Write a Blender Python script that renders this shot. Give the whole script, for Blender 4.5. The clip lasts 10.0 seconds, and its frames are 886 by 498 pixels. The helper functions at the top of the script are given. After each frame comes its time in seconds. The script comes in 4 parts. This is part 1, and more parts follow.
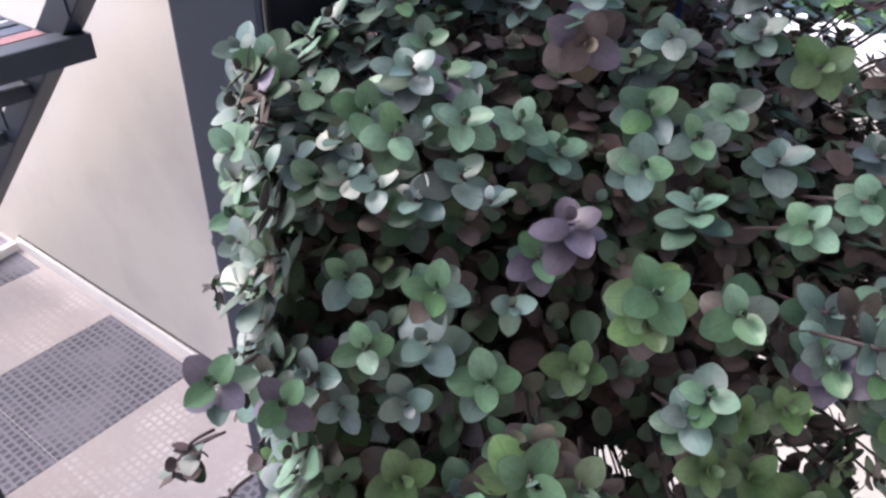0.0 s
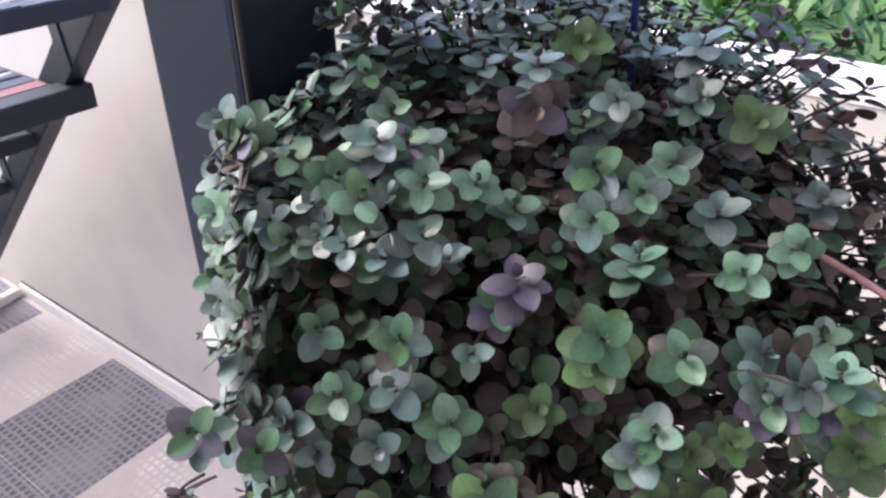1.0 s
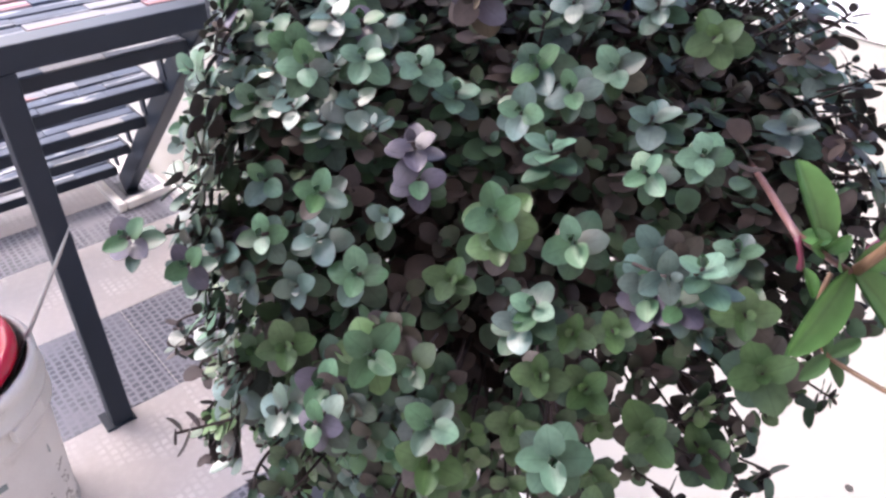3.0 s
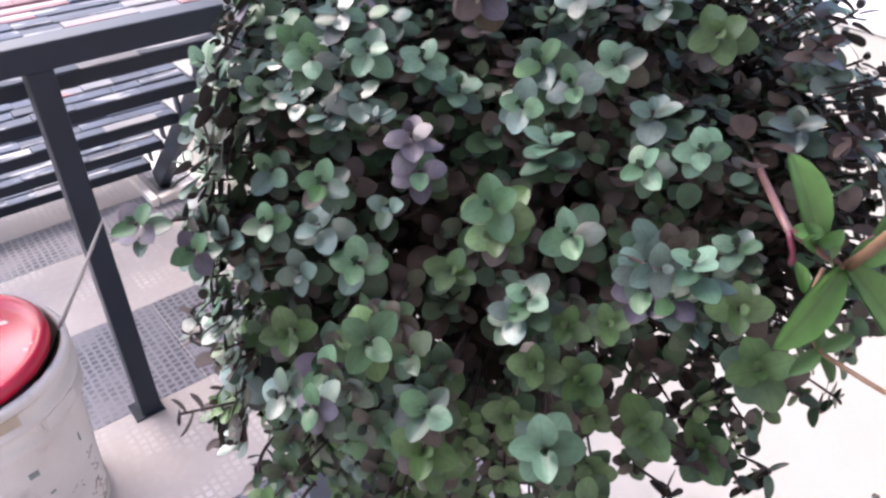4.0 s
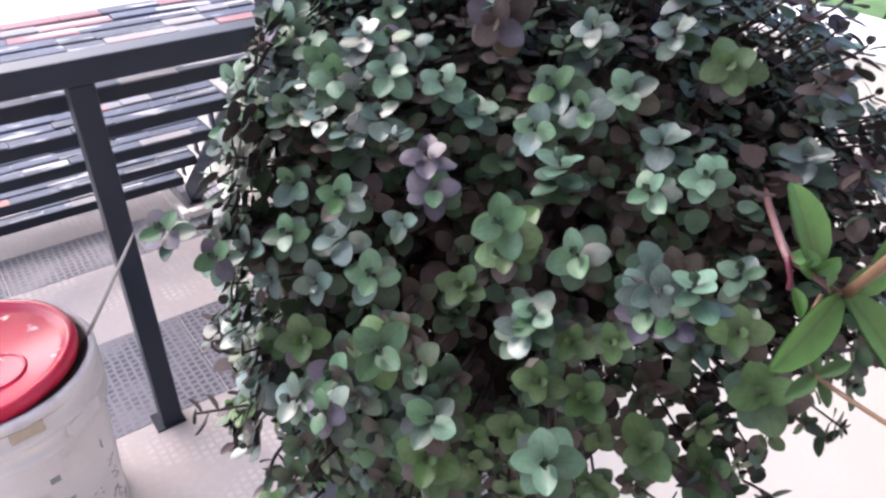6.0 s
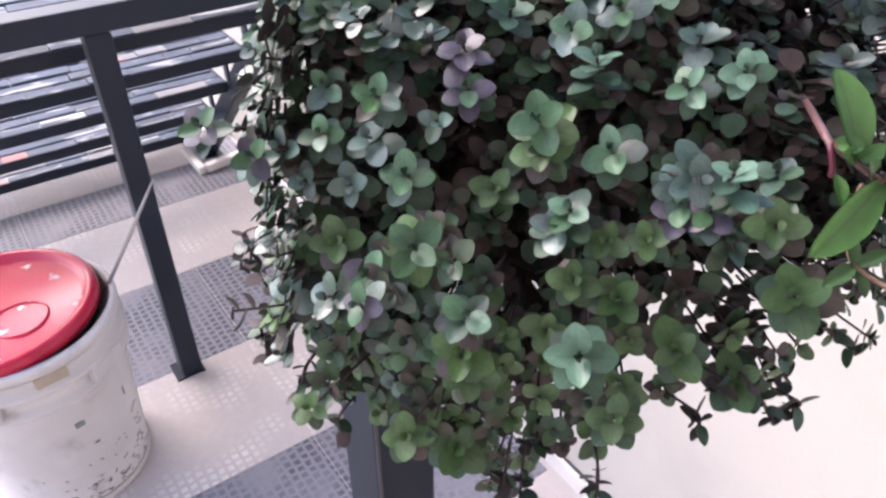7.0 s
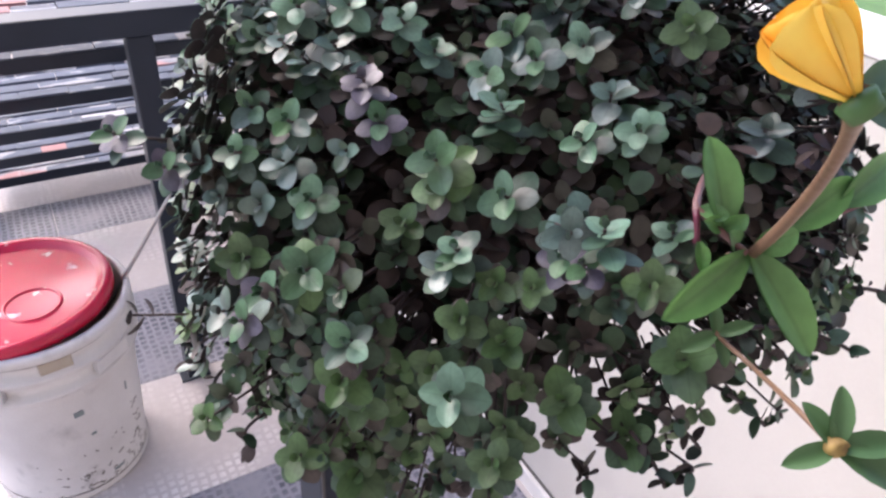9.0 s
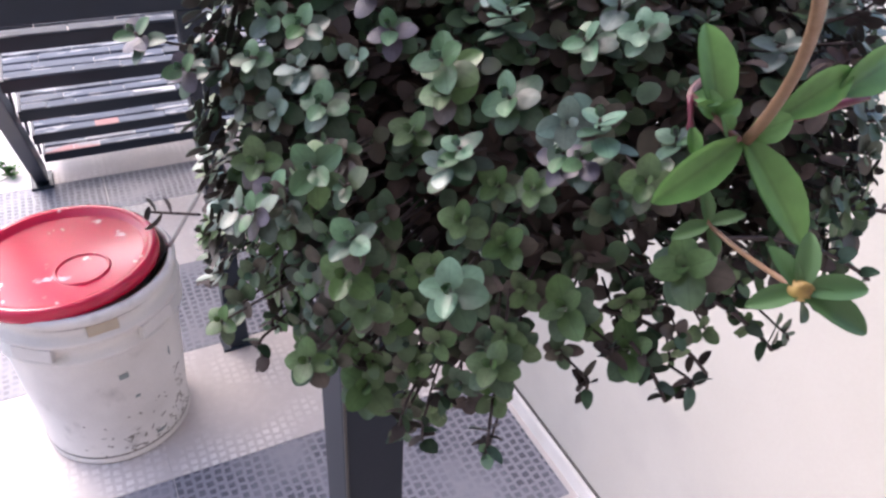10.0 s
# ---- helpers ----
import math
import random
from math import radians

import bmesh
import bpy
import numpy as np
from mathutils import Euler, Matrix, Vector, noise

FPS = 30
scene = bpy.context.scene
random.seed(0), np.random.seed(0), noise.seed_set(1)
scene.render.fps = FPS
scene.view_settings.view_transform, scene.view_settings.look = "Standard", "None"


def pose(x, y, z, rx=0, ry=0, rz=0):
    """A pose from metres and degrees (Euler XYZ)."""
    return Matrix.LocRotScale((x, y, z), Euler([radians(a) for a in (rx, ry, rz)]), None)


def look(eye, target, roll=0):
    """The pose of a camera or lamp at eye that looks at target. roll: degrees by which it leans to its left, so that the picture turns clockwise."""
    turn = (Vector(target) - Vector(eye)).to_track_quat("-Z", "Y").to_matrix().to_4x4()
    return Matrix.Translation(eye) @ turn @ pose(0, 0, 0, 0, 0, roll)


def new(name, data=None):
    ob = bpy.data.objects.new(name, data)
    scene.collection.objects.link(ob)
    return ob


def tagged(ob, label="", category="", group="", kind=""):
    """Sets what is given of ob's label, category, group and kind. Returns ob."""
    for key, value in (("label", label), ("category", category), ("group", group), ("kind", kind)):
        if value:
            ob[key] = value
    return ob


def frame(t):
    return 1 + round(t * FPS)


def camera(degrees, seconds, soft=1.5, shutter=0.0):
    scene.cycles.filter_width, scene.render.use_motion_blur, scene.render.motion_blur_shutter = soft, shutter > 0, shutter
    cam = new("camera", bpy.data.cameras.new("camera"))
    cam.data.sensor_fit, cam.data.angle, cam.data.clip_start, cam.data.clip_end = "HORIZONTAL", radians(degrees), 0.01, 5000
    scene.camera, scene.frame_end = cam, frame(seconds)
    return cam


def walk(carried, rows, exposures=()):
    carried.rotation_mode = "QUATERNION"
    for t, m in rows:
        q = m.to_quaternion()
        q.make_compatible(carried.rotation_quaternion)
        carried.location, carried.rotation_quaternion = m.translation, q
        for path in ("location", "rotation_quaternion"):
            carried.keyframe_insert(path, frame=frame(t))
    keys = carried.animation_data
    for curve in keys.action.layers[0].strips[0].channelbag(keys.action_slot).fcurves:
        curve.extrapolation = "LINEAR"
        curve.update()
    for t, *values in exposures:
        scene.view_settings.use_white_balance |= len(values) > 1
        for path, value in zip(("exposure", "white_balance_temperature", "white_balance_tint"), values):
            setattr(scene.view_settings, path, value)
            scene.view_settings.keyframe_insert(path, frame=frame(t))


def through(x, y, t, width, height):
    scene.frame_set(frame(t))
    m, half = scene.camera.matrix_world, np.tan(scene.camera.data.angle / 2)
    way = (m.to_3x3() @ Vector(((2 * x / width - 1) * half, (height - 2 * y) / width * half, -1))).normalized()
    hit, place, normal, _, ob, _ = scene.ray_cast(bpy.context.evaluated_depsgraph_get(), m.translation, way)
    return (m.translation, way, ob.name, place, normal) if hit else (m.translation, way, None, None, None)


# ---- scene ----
# ---- camera and walk ----
cam = camera(61.3, 10.0, soft=2.6)
PATH = [
    (0, (0.255, 0.114, 1.202), (-0.732, 1.449, 0.087), 1.0),
    (0.5, (0.255, 0.114, 1.208), (-0.743, 1.488, 0.151), 0.4),
    (1, (0.266, 0.112, 1.212), (-0.756, 1.483, 0.174), -0.5),
    (1.5, (0.276, 0.113, 1.214), (-0.786, 1.429, 0.145), -0.8),
    (2, (0.286, 0.123, 1.209), (-0.877, 1.311, 0.097), -1.1),
    (2.5, (0.297, 0.129, 1.203), (-0.929, 1.251, 0.091), -0.6),
    (3, (0.314, 0.126, 1.207), (-0.912, 1.202, 0.049), 0.3),
    (3.2, (0.318, 0.129, 1.207), (-0.934, 1.164, 0.041), -0.2),
    (4.3, (0.321, 0.129, 1.207), (-0.956, 1.14, 0.046), -0.3),
    (4.5, (0.321, 0.129, 1.204), (-0.906, 1.102, -0.04), -0.6),
    (5, (0.322, 0.129, 1.205), (-0.936, 1.088, -0.02), -1.1),
    (5.2, (0.322, 0.128, 1.207), (-0.951, 1.137, 0.04), -0.0),
    (6.3, (0.332, 0.128, 1.209), (-1.028, 1.092, 0.103), 0.4),
    (6.5, (0.334, 0.128, 1.204), (-1.008, 1.069, 0.058), 0.2),
    (7, (0.332, 0.119, 1.198), (-0.984, 1.035, 0.003), -0.1),
    (7.5, (0.328, 0.111, 1.195), (-1.0, 1.015, 0.004), 0.2),
    (8, (0.331, 0.109, 1.201), (-0.978, 1.111, 0.068), 2.5),
    (8.5, (0.341, 0.126, 1.205), (-1.001, 1.06, 0.053), 3.0),
    (9, (0.35, 0.145, 1.201), (-1.048, 1.015, 0.065), 4.0),
    (9.5, (0.361, 0.148, 1.195), (-1.059, 0.921, 0.018), 3.8),
    (10, (0.368, 0.147, 1.187), (-1.067, 0.907, 0.02), 3.3),
]
walk(cam, [(t, look(eye, target, roll)) for t, eye, target, roll in PATH],
     exposures=[(0, 1.69, 6150, 20), (1, 1.57, 6150, 20), (2.7, 1.85, 6150, 20), (4.5, 1.75, 6150, 20), (6.5, 1.72, 6150, 20), (8, 1.60, 6150, 20), (10, 1.49, 6150, 20)])

# ---- world, sun, exposure ----
world = bpy.data.worlds.new("sky")
scene.world = world
world.use_nodes = True
wn = world.node_tree.nodes
sky = wn.new("ShaderNodeTexSky")
sky.sky_type = "NISHITA"
sky.sun_disc = False
sky.sun_elevation = radians(44)
sky.sun_rotation = radians(250)
sky.dust_density = 4.0
wn["Background"].inputs["Strength"].default_value = 0.184
world.node_tree.links.new(sky.outputs["Color"], wn["Background"].inputs["Color"])
sun_data = bpy.data.lights.new("sun", "SUN")
sun_data.energy, sun_data.angle, sun_data.color = 0.6, radians(40), (1.0, 0.97, 0.95)
sun = new("sun", sun_data)
sun.matrix_world = look((-4.0, -1.2, 4.6), (0, 0.3, 0.6))


# ---- materials ----
def material(name, base, rough=0.6, metal=0.0, dark=None, scale=30.0, amount=0.5, bump=0.15, fine=400.0, spec=0.5,
             spots=None, spot_scale=60.0, spot_edge=(0.62, 0.7), coat=0.0, stretch=(1, 1, 1)):
    """A painted or solid surface: two scales of noise between base and dark, optional spots, fine bump."""
    m = bpy.data.materials.new(name)
    m.use_nodes = True
    nt = m.node_tree
    n, link = nt.nodes, nt.links.new
    b = n["Principled BSDF"]
    b.inputs["Roughness"].default_value = rough
    b.inputs["Metallic"].default_value = metal
    b.inputs["Specular IOR Level"].default_value = spec
    b.inputs["Coat Weight"].default_value = coat
    mp = n.new("ShaderNodeMapping")
    mp.inputs["Scale"].default_value = stretch
    link(n.new("ShaderNodeTexCoord").outputs["Object"], mp.inputs["Vector"])
    co = mp.outputs[0]
    big, small = n.new("ShaderNodeTexNoise"), n.new("ShaderNodeTexNoise")
    big.inputs["Scale"].default_value, small.inputs["Scale"].default_value = scale, fine
    big.inputs["Detail"].default_value = 6.0
    link(co, big.inputs["Vector"])
    link(co, small.inputs["Vector"])
    ramp = n.new("ShaderNodeValToRGB")
    ramp.color_ramp.elements[0].position, ramp.color_ramp.elements[1].position = 0.3, 0.7
    ramp.color_ramp.elements[0].color = (*(dark or [c * 0.75 for c in base]), 1)
    ramp.color_ramp.elements[1].color = (*base, 1)
    mixf = n.new("ShaderNodeMath")
    mixf.operation = "MULTIPLY_ADD"
    mixf.inputs[1].default_value, mixf.inputs[2].default_value = 0.3, 0.0
    link(small.outputs["Fac"], mixf.inputs[0])
    add = n.new("ShaderNodeMath")
    add.operation = "MULTIPLY_ADD"
    add.inputs[1].default_value = 0.85
    link(big.outputs["Fac"], add.inputs[0])
    link(mixf.outputs[0], add.inputs[2])
    link(add.outputs[0], ramp.inputs["Fac"])
    colour = n.new("ShaderNodeMix")
    colour.data_type = "RGBA"
    colour.inputs[0].default_value = amount
    colour.inputs[6].default_value = (*base, 1)
    link(ramp.outputs["Color"], colour.inputs[7])
    last = colour.outputs[2]
    if spots:
        sn = n.new("ShaderNodeTexNoise")
        sn.inputs["Scale"].default_value = spot_scale
        sn.inputs["Detail"].default_value = 4.0
        link(co, sn.inputs["Vector"])
        mask = n.new("ShaderNodeMapRange")
        mask.inputs[1].default_value, mask.inputs[2].default_value = spot_edge
        link(sn.outputs["Fac"], mask.inputs[0])
        mx = n.new("ShaderNodeMix")
        mx.data_type = "RGBA"
        link(mask.outputs[0], mx.inputs[0])
        link(last, mx.inputs[6])
        mx.inputs[7].default_value = (*spots, 1)
        last = mx.outputs[2]
    link(last, b.inputs["Base Color"])
    bp = n.new("ShaderNodeBump")
    bp.inputs["Strength"].default_value = bump
    bp.inputs["Distance"].default_value = 0.002
    link(add.outputs[0], bp.inputs["Height"])
    link(bp.outputs["Normal"], b.inputs["Normal"])
    return m


def leaf_material(name, tones, rough=0.42, source="object", through=0.22, spec=0.5):
    """Leaf blade: tone per leaf from a random value, paler midrib streaks and fine mottling, some light passing through."""
    m = bpy.data.materials.new(name)
    m.use_nodes = True
    nt = m.node_tree
    n, link = nt.nodes, nt.links.new
    b = n["Principled BSDF"]
    b.inputs["Roughness"].default_value = rough
    b.inputs["Specular IOR Level"].default_value = spec
    rnd = (n.new("ShaderNodeObjectInfo").outputs["Random"] if source == "object"
           else n.new("ShaderNodeNewGeometry").outputs["Random Per Island"])
    ramp = n.new("ShaderNodeValToRGB")
    els = ramp.color_ramp.elements
    while len(els) < len(tones):
        els.new(0.5)
    for i, c in enumerate(tones):
        els[i].position = i / (len(tones) - 1)
        els[i].color = (*c, 1)
    link(rnd, ramp.inputs["Fac"])
    co = n.new("ShaderNodeTexCoord").outputs["Object"]
    mott = n.new("ShaderNodeTexNoise")
    mott.inputs["Scale"].default_value = 260.0 if source == "island" else 2.6
    mott.inputs["Detail"].default_value = 5.0
    link(co, mott.inputs["Vector"])
    mr = n.new("ShaderNodeMapRange")
    mr.inputs[1].default_value, mr.inputs[2].default_value = 0.3, 0.75
    mr.inputs[3].default_value, mr.inputs[4].default_value = 0.72, 1.2
    link(mott.outputs["Fac"], mr.inputs[0])
    tone = mr.outputs[0]
    if source == "object":
        # darker towards the base, with a fine dark midrib
        xyz = n.new("ShaderNodeSeparateXYZ")
        link(co, xyz.inputs[0])
        side = n.new("ShaderNodeMath")
        side.operation = "ABSOLUTE"
        link(xyz.outputs["X"], side.inputs[0])
        rib = n.new("ShaderNodeMapRange")
        rib.inputs[1].default_value, rib.inputs[2].default_value = 0.008, 0.03
        rib.inputs[3].default_value, rib.inputs[4].default_value = 0.82, 1.0
        link(side.outputs[0], rib.inputs[0])
        along = n.new("ShaderNodeMapRange")
        along.inputs[1].default_value, along.inputs[2].default_value = 0.05, 0.95
        along.inputs[3].default_value, along.inputs[4].default_value = 0.80, 1.18
        link(xyz.outputs["Y"], along.inputs[0])
        for extra in (rib, along):
            by = n.new("ShaderNodeMath")
            by.operation = "MULTIPLY"
            link(tone, by.inputs[0])
            link(extra.outputs[0], by.inputs[1])
            tone = by.outputs[0]
    mul = n.new("ShaderNodeVectorMath")
    mul.operation = "SCALE"
    link(ramp.outputs["Color"], mul.inputs[0])
    link(tone, mul.inputs["Scale"])
    link(mul.outputs[0], b.inputs["Base Color"])
    bp = n.new("ShaderNodeBump")
    bp.inputs["Strength"].default_value = 0.12
    bp.inputs["Distance"].default_value = 0.0006
    link(mott.outputs["Fac"], bp.inputs["Height"])
    link(bp.outputs["Normal"], b.inputs["Normal"])
    tr = n.new("ShaderNodeBsdfTranslucent")
    link(mul.outputs[0], tr.inputs["Color"])
    mixs = n.new("ShaderNodeMixShader")
    mixs.inputs[0].default_value = through
    link(b.outputs[0], mixs.inputs[1])
    link(tr.outputs[0], mixs.inputs[2])
    link(mixs.outputs[0], n["Material Output"].inputs["Surface"])
    return m


def tile_material(name, square, joint, worn, kept):
    """Pressed outdoor tile: a grid of small raised squares in lighter joints, worn away in patches."""
    m = bpy.data.materials.new(name)
    m.use_nodes = True
    nt = m.node_tree
    n, link = nt.nodes, nt.links.new
    b = n["Principled BSDF"]
    b.inputs["Roughness"].default_value = 0.55
    co = n.new("ShaderNodeTexCoord").outputs["Object"]
    warp = n.new("ShaderNodeTexNoise")
    warp.inputs["Scale"].default_value = 45.0
    link(co, warp.inputs["Vector"])
    wv = n.new("ShaderNodeVectorMath")
    wv.operation = "MULTIPLY_ADD"
    wv.inputs[1].default_value = (0.009, 0.009, 0)
    link(warp.outputs["Color"], wv.inputs[0])
    link(co, wv.inputs[2])
    br = n.new("ShaderNodeTexBrick")
    br.offset = 0.25
    br.inputs["Color1"].default_value = br.inputs["Color2"].default_value = (1, 1, 1, 1)
    br.inputs["Mortar"].default_value = (0, 0, 0, 1)
    br.inputs["Scale"].default_value = 1.0
    br.inputs["Brick Width"].default_value = br.inputs["Row Height"].default_value = 0.0182
    br.inputs["Mortar Size"].default_value = 0.0040
    br.inputs["Mortar Smooth"].default_value = 0.35
    link(wv.outputs[0], br.inputs["Vector"])
    rnd = n.new("ShaderNodeObjectInfo").outputs["Random"]
    shift = n.new("ShaderNodeVectorMath")
    shift.operation = "SCALE"
    shift.inputs[0].default_value = (37, 11, 5)
    link(rnd, shift.inputs["Scale"])
    moved = n.new("ShaderNodeVectorMath")
    link(co, moved.inputs[0])
    link(shift.outputs[0], moved.inputs[1])
    wear = n.new("ShaderNodeTexNoise")
    wear.inputs["Scale"].default_value, wear.inputs["Detail"].default_value = 7.0, 8.0
    link(moved.outputs[0], wear.inputs["Vector"])
    wr = n.new("ShaderNodeMapRange")
    wr.inputs[1].default_value, wr.inputs[2].default_value = kept
    link(wear.outputs["Fac"], wr.inputs[0])
    keep = n.new("ShaderNodeMath")
    keep.operation = "MULTIPLY"
    link(br.outputs["Color"], keep.inputs[0])
    link(wr.outputs[0], keep.inputs[1])
    mx = n.new("ShaderNodeMix")
    mx.data_type = "RGBA"
    link(keep.outputs[0], mx.inputs[0])
    mx.inputs[6].default_value, mx.inputs[7].default_value = (*joint, 1), (*square, 1)
    grime = n.new("ShaderNodeTexNoise")
    grime.inputs["Scale"].default_value, grime.inputs["Detail"].default_value = 60.0, 6.0
    link(moved.outputs[0], grime.inputs["Vector"])
    gm = n.new("ShaderNodeMapRange")
    gm.inputs[1].default_value, gm.inputs[2].default_value = 0.45, 0.8
    gm.inputs[3].default_value, gm.inputs[4].default_value = 0.0, 0.6
    link(grime.outputs["Fac"], gm.inputs[0])
    mx2 = n.new("ShaderNodeMix")
    mx2.data_type = "RGBA"
    link(gm.outputs[0], mx2.inputs[0])
    link(mx.outputs[2], mx2.inputs[6])
    mx2.inputs[7].default_value = (*worn, 1)
    link(mx2.outputs[2], b.inputs["Base Color"])
    bp = n.new("ShaderNodeBump")
    bp.inputs["Strength"].default_value = 0.5
    bp.inputs["Distance"].default_value = 0.0015
    link(keep.outputs[0], bp.inputs["Height"])
    link(bp.outputs["Normal"], b.inputs["Normal"])
    return m


M_WALL = material("cream_plaster", (0.53, 0.507, 0.465), 0.85, dark=(0.445, 0.417, 0.37), scale=5, amount=0.45, bump=0.25, fine=220,
                  spots=(0.40, 0.38, 0.37), spot_scale=4.5, spot_edge=(0.56, 0.92))
M_WHITE = material("white_trim", (0.78, 0.75, 0.72), 0.6, dark=(0.55, 0.52, 0.48), scale=14)
M_COPING = material("white_coping", (0.82, 0.80, 0.78), 0.8, dark=(0.6, 0.57, 0.52), scale=10)
M_JOINT = material("dark_joint", (0.10, 0.09, 0.085), 0.9)
M_STEEL = material("dark_blue_grey_painted_steel", (0.0165, 0.0245, 0.039), 0.42, dark=(0.011, 0.016, 0.026), scale=9, amount=0.7, bump=0.06, spec=0.28)
M_POST = material("slate_painted_steel", (0.023, 0.028, 0.040), 0.6, dark=(0.017, 0.021, 0.031), scale=9, amount=0.7, bump=0.06, spec=0.08)
# pale spots and tones mix worn paint with sky reflections put into the colour
M_SLAT = material("weathered_slat_paint_and_sheen", (0.072, 0.088, 0.122), 0.62, dark=(0.026, 0.033, 0.048), scale=26, amount=0.95, bump=0.2,
                  spec=0.25, spots=(0.40, 0.41, 0.43), spot_scale=20, spot_edge=(0.53, 0.60), stretch=(1.6, 0.22, 1))
M_SLAT_BLUE = material("faded_blue_grey_slat_paint", (0.098, 0.120, 0.166), 0.62, dark=(0.045, 0.056, 0.080), scale=22, amount=0.9, bump=0.2,
                       spec=0.15, spots=(0.30, 0.31, 0.33), spot_scale=22, spot_edge=(0.59, 0.65), stretch=(1.5, 0.5, 1))
M_SLAT_PALE = material("pale_slat_paint_and_sheen", (0.29, 0.285, 0.295), 0.7, dark=(0.12, 0.13, 0.16), scale=15, amount=0.9, bump=0.2,
                       spec=0.15, spots=(0.36, 0.20, 0.20), spot_scale=9, spot_edge=(0.54, 0.57), stretch=(1.2, 0.25, 1))
M_SLAT_RED = material("faded_red_paint_and_sheen", (0.30, 0.155, 0.16), 0.65, spec=0.15, dark=(0.14, 0.10, 0.115), scale=26, amount=0.9, bump=0.2,
                      spots=(0.5, 0.47, 0.47), spot_scale=18, spot_edge=(0.54, 0.60), stretch=(1.6, 0.16, 1))
M_GRASS = material("grass_ground", (0.10, 0.19, 0.055), 0.9, dark=(0.04, 0.09, 0.025), scale=6, amount=1.0, bump=0.8)
M_ROCK = material("pale_rock", (0.42, 0.37, 0.31), 0.9, dark=(0.25, 0.22, 0.18), scale=12, amount=0.9, bump=0.7)
M_UNSEEN = material("unseen_plaster", (0.30, 0.285, 0.275), 0.9, scale=4)
M_DARK_TILE = tile_material("dark_grey_pressed_tile", (0.078, 0.081, 0.104), (0.232, 0.228, 0.264), (0.172, 0.171, 0.203), (0.34, 0.54))
M_LIGHT_TILE = tile_material("cream_pressed_tile", (0.72, 0.68, 0.655), (0.51, 0.465, 0.45), (0.59, 0.545, 0.525), (0.50, 0.70))
M_GROUT = material("grout", (0.54, 0.50, 0.48), 0.9, scale=40)
M_PAIL = material("white_pail_plastic", (0.66, 0.64, 0.62), 0.45, dark=(0.50, 0.475, 0.46), scale=9, amount=0.85, bump=0.05,
                  spots=(0.26, 0.25, 0.245), spot_scale=15, spot_edge=(0.60, 0.86))
# pale spots in the red stand in for white glare on the lid
M_LID = material("red_lid_plastic_with_glare", (0.50, 0.012, 0.050), 0.22, dark=(0.40, 0.010, 0.040), scale=14, amount=0.6, bump=0.16, fine=60,
                 spots=(0.78, 0.50, 0.54), spot_scale=26, spot_edge=(0.655, 0.70))
M_LABEL = material("grey_print", (0.20, 0.24, 0.24), 0.5)
# for real scuffs, and for shade lines painted under the bucket's ridges
M_GRIME_SHADE = material("grey_brown_grime_and_shade", (0.16, 0.145, 0.13), 0.9, dark=(0.34, 0.32, 0.30), scale=45, amount=1.0)
M_RUST = material("stained_plastic", (0.42, 0.36, 0.28), 0.5, scale=40)
M_WIRE = material("galvanised_wire", (0.40, 0.39, 0.38), 0.4, metal=0.8, scale=80)
M_CORD = material("blue_plastic_cord", (0.015, 0.04, 0.18), 0.4)
M_POT = material("black_plastic_pot", (0.02, 0.018, 0.018), 0.5)
M_STEM = material("purple_brown_stem", (0.036, 0.022, 0.023), 0.7, dark=(0.024, 0.016, 0.016), scale=300)
M_RED_STEM = material("reddish_fleshy_stem", (0.17, 0.085, 0.082), 0.45, dark=(0.11, 0.055, 0.05), scale=200)
M_MAGENTA_STEM = material("dark_magenta_stem", (0.10, 0.014, 0.034), 0.45, dark=(0.06, 0.01, 0.022), scale=200)
M_TAN_STEM = material("tan_fleshy_stem", (0.17, 0.10, 0.06), 0.5, dark=(0.13, 0.07, 0.045), scale=200)
M_PETAL = material("yellow_petal", (0.90, 0.66, 0.11), 0.55, dark=(0.84, 0.40, 0.035), scale=70, amount=0.8)
M_BUD = material("brownish_yellow_bud", (0.34, 0.23, 0.07), 0.7, dark=(0.14, 0.085, 0.035), scale=300, amount=1.0)

GREEN = [(0.111, 0.226, 0.120), (0.142, 0.269, 0.170), (0.171, 0.294, 0.210), (0.093, 0.201, 0.079), (0.133, 0.249, 0.172)]
MATURE = [(0.041, 0.095, 0.051), (0.064, 0.123, 0.088), (0.103, 0.163, 0.141), (0.045, 0.102, 0.048), (0.078, 0.096, 0.095), (0.039, 0.086, 0.036)]
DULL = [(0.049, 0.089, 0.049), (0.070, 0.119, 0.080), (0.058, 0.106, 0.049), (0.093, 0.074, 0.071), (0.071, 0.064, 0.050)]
OLIVE = [(0.075, 0.151, 0.050), (0.106, 0.196, 0.074), (0.095, 0.155, 0.072), (0.127, 0.209, 0.098)]
MINT = [(0.123, 0.241, 0.164), (0.153, 0.264, 0.195), (0.109, 0.219, 0.139)]
FRESH = [(0.070, 0.158, 0.073), (0.090, 0.184, 0.102), (0.062, 0.140, 0.066)]
RUST = [(0.080, 0.045, 0.036), (0.058, 0.037, 0.040), (0.094, 0.070, 0.047), (0.063, 0.051, 0.060)]
PURPLE = [(0.094, 0.084, 0.122), (0.065, 0.055, 0.075), (0.138, 0.125, 0.181)]
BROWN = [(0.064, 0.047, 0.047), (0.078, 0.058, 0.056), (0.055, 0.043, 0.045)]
# dead-leaf browns, also matched to the shade seen in the gaps
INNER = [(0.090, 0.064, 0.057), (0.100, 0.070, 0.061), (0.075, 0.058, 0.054)]
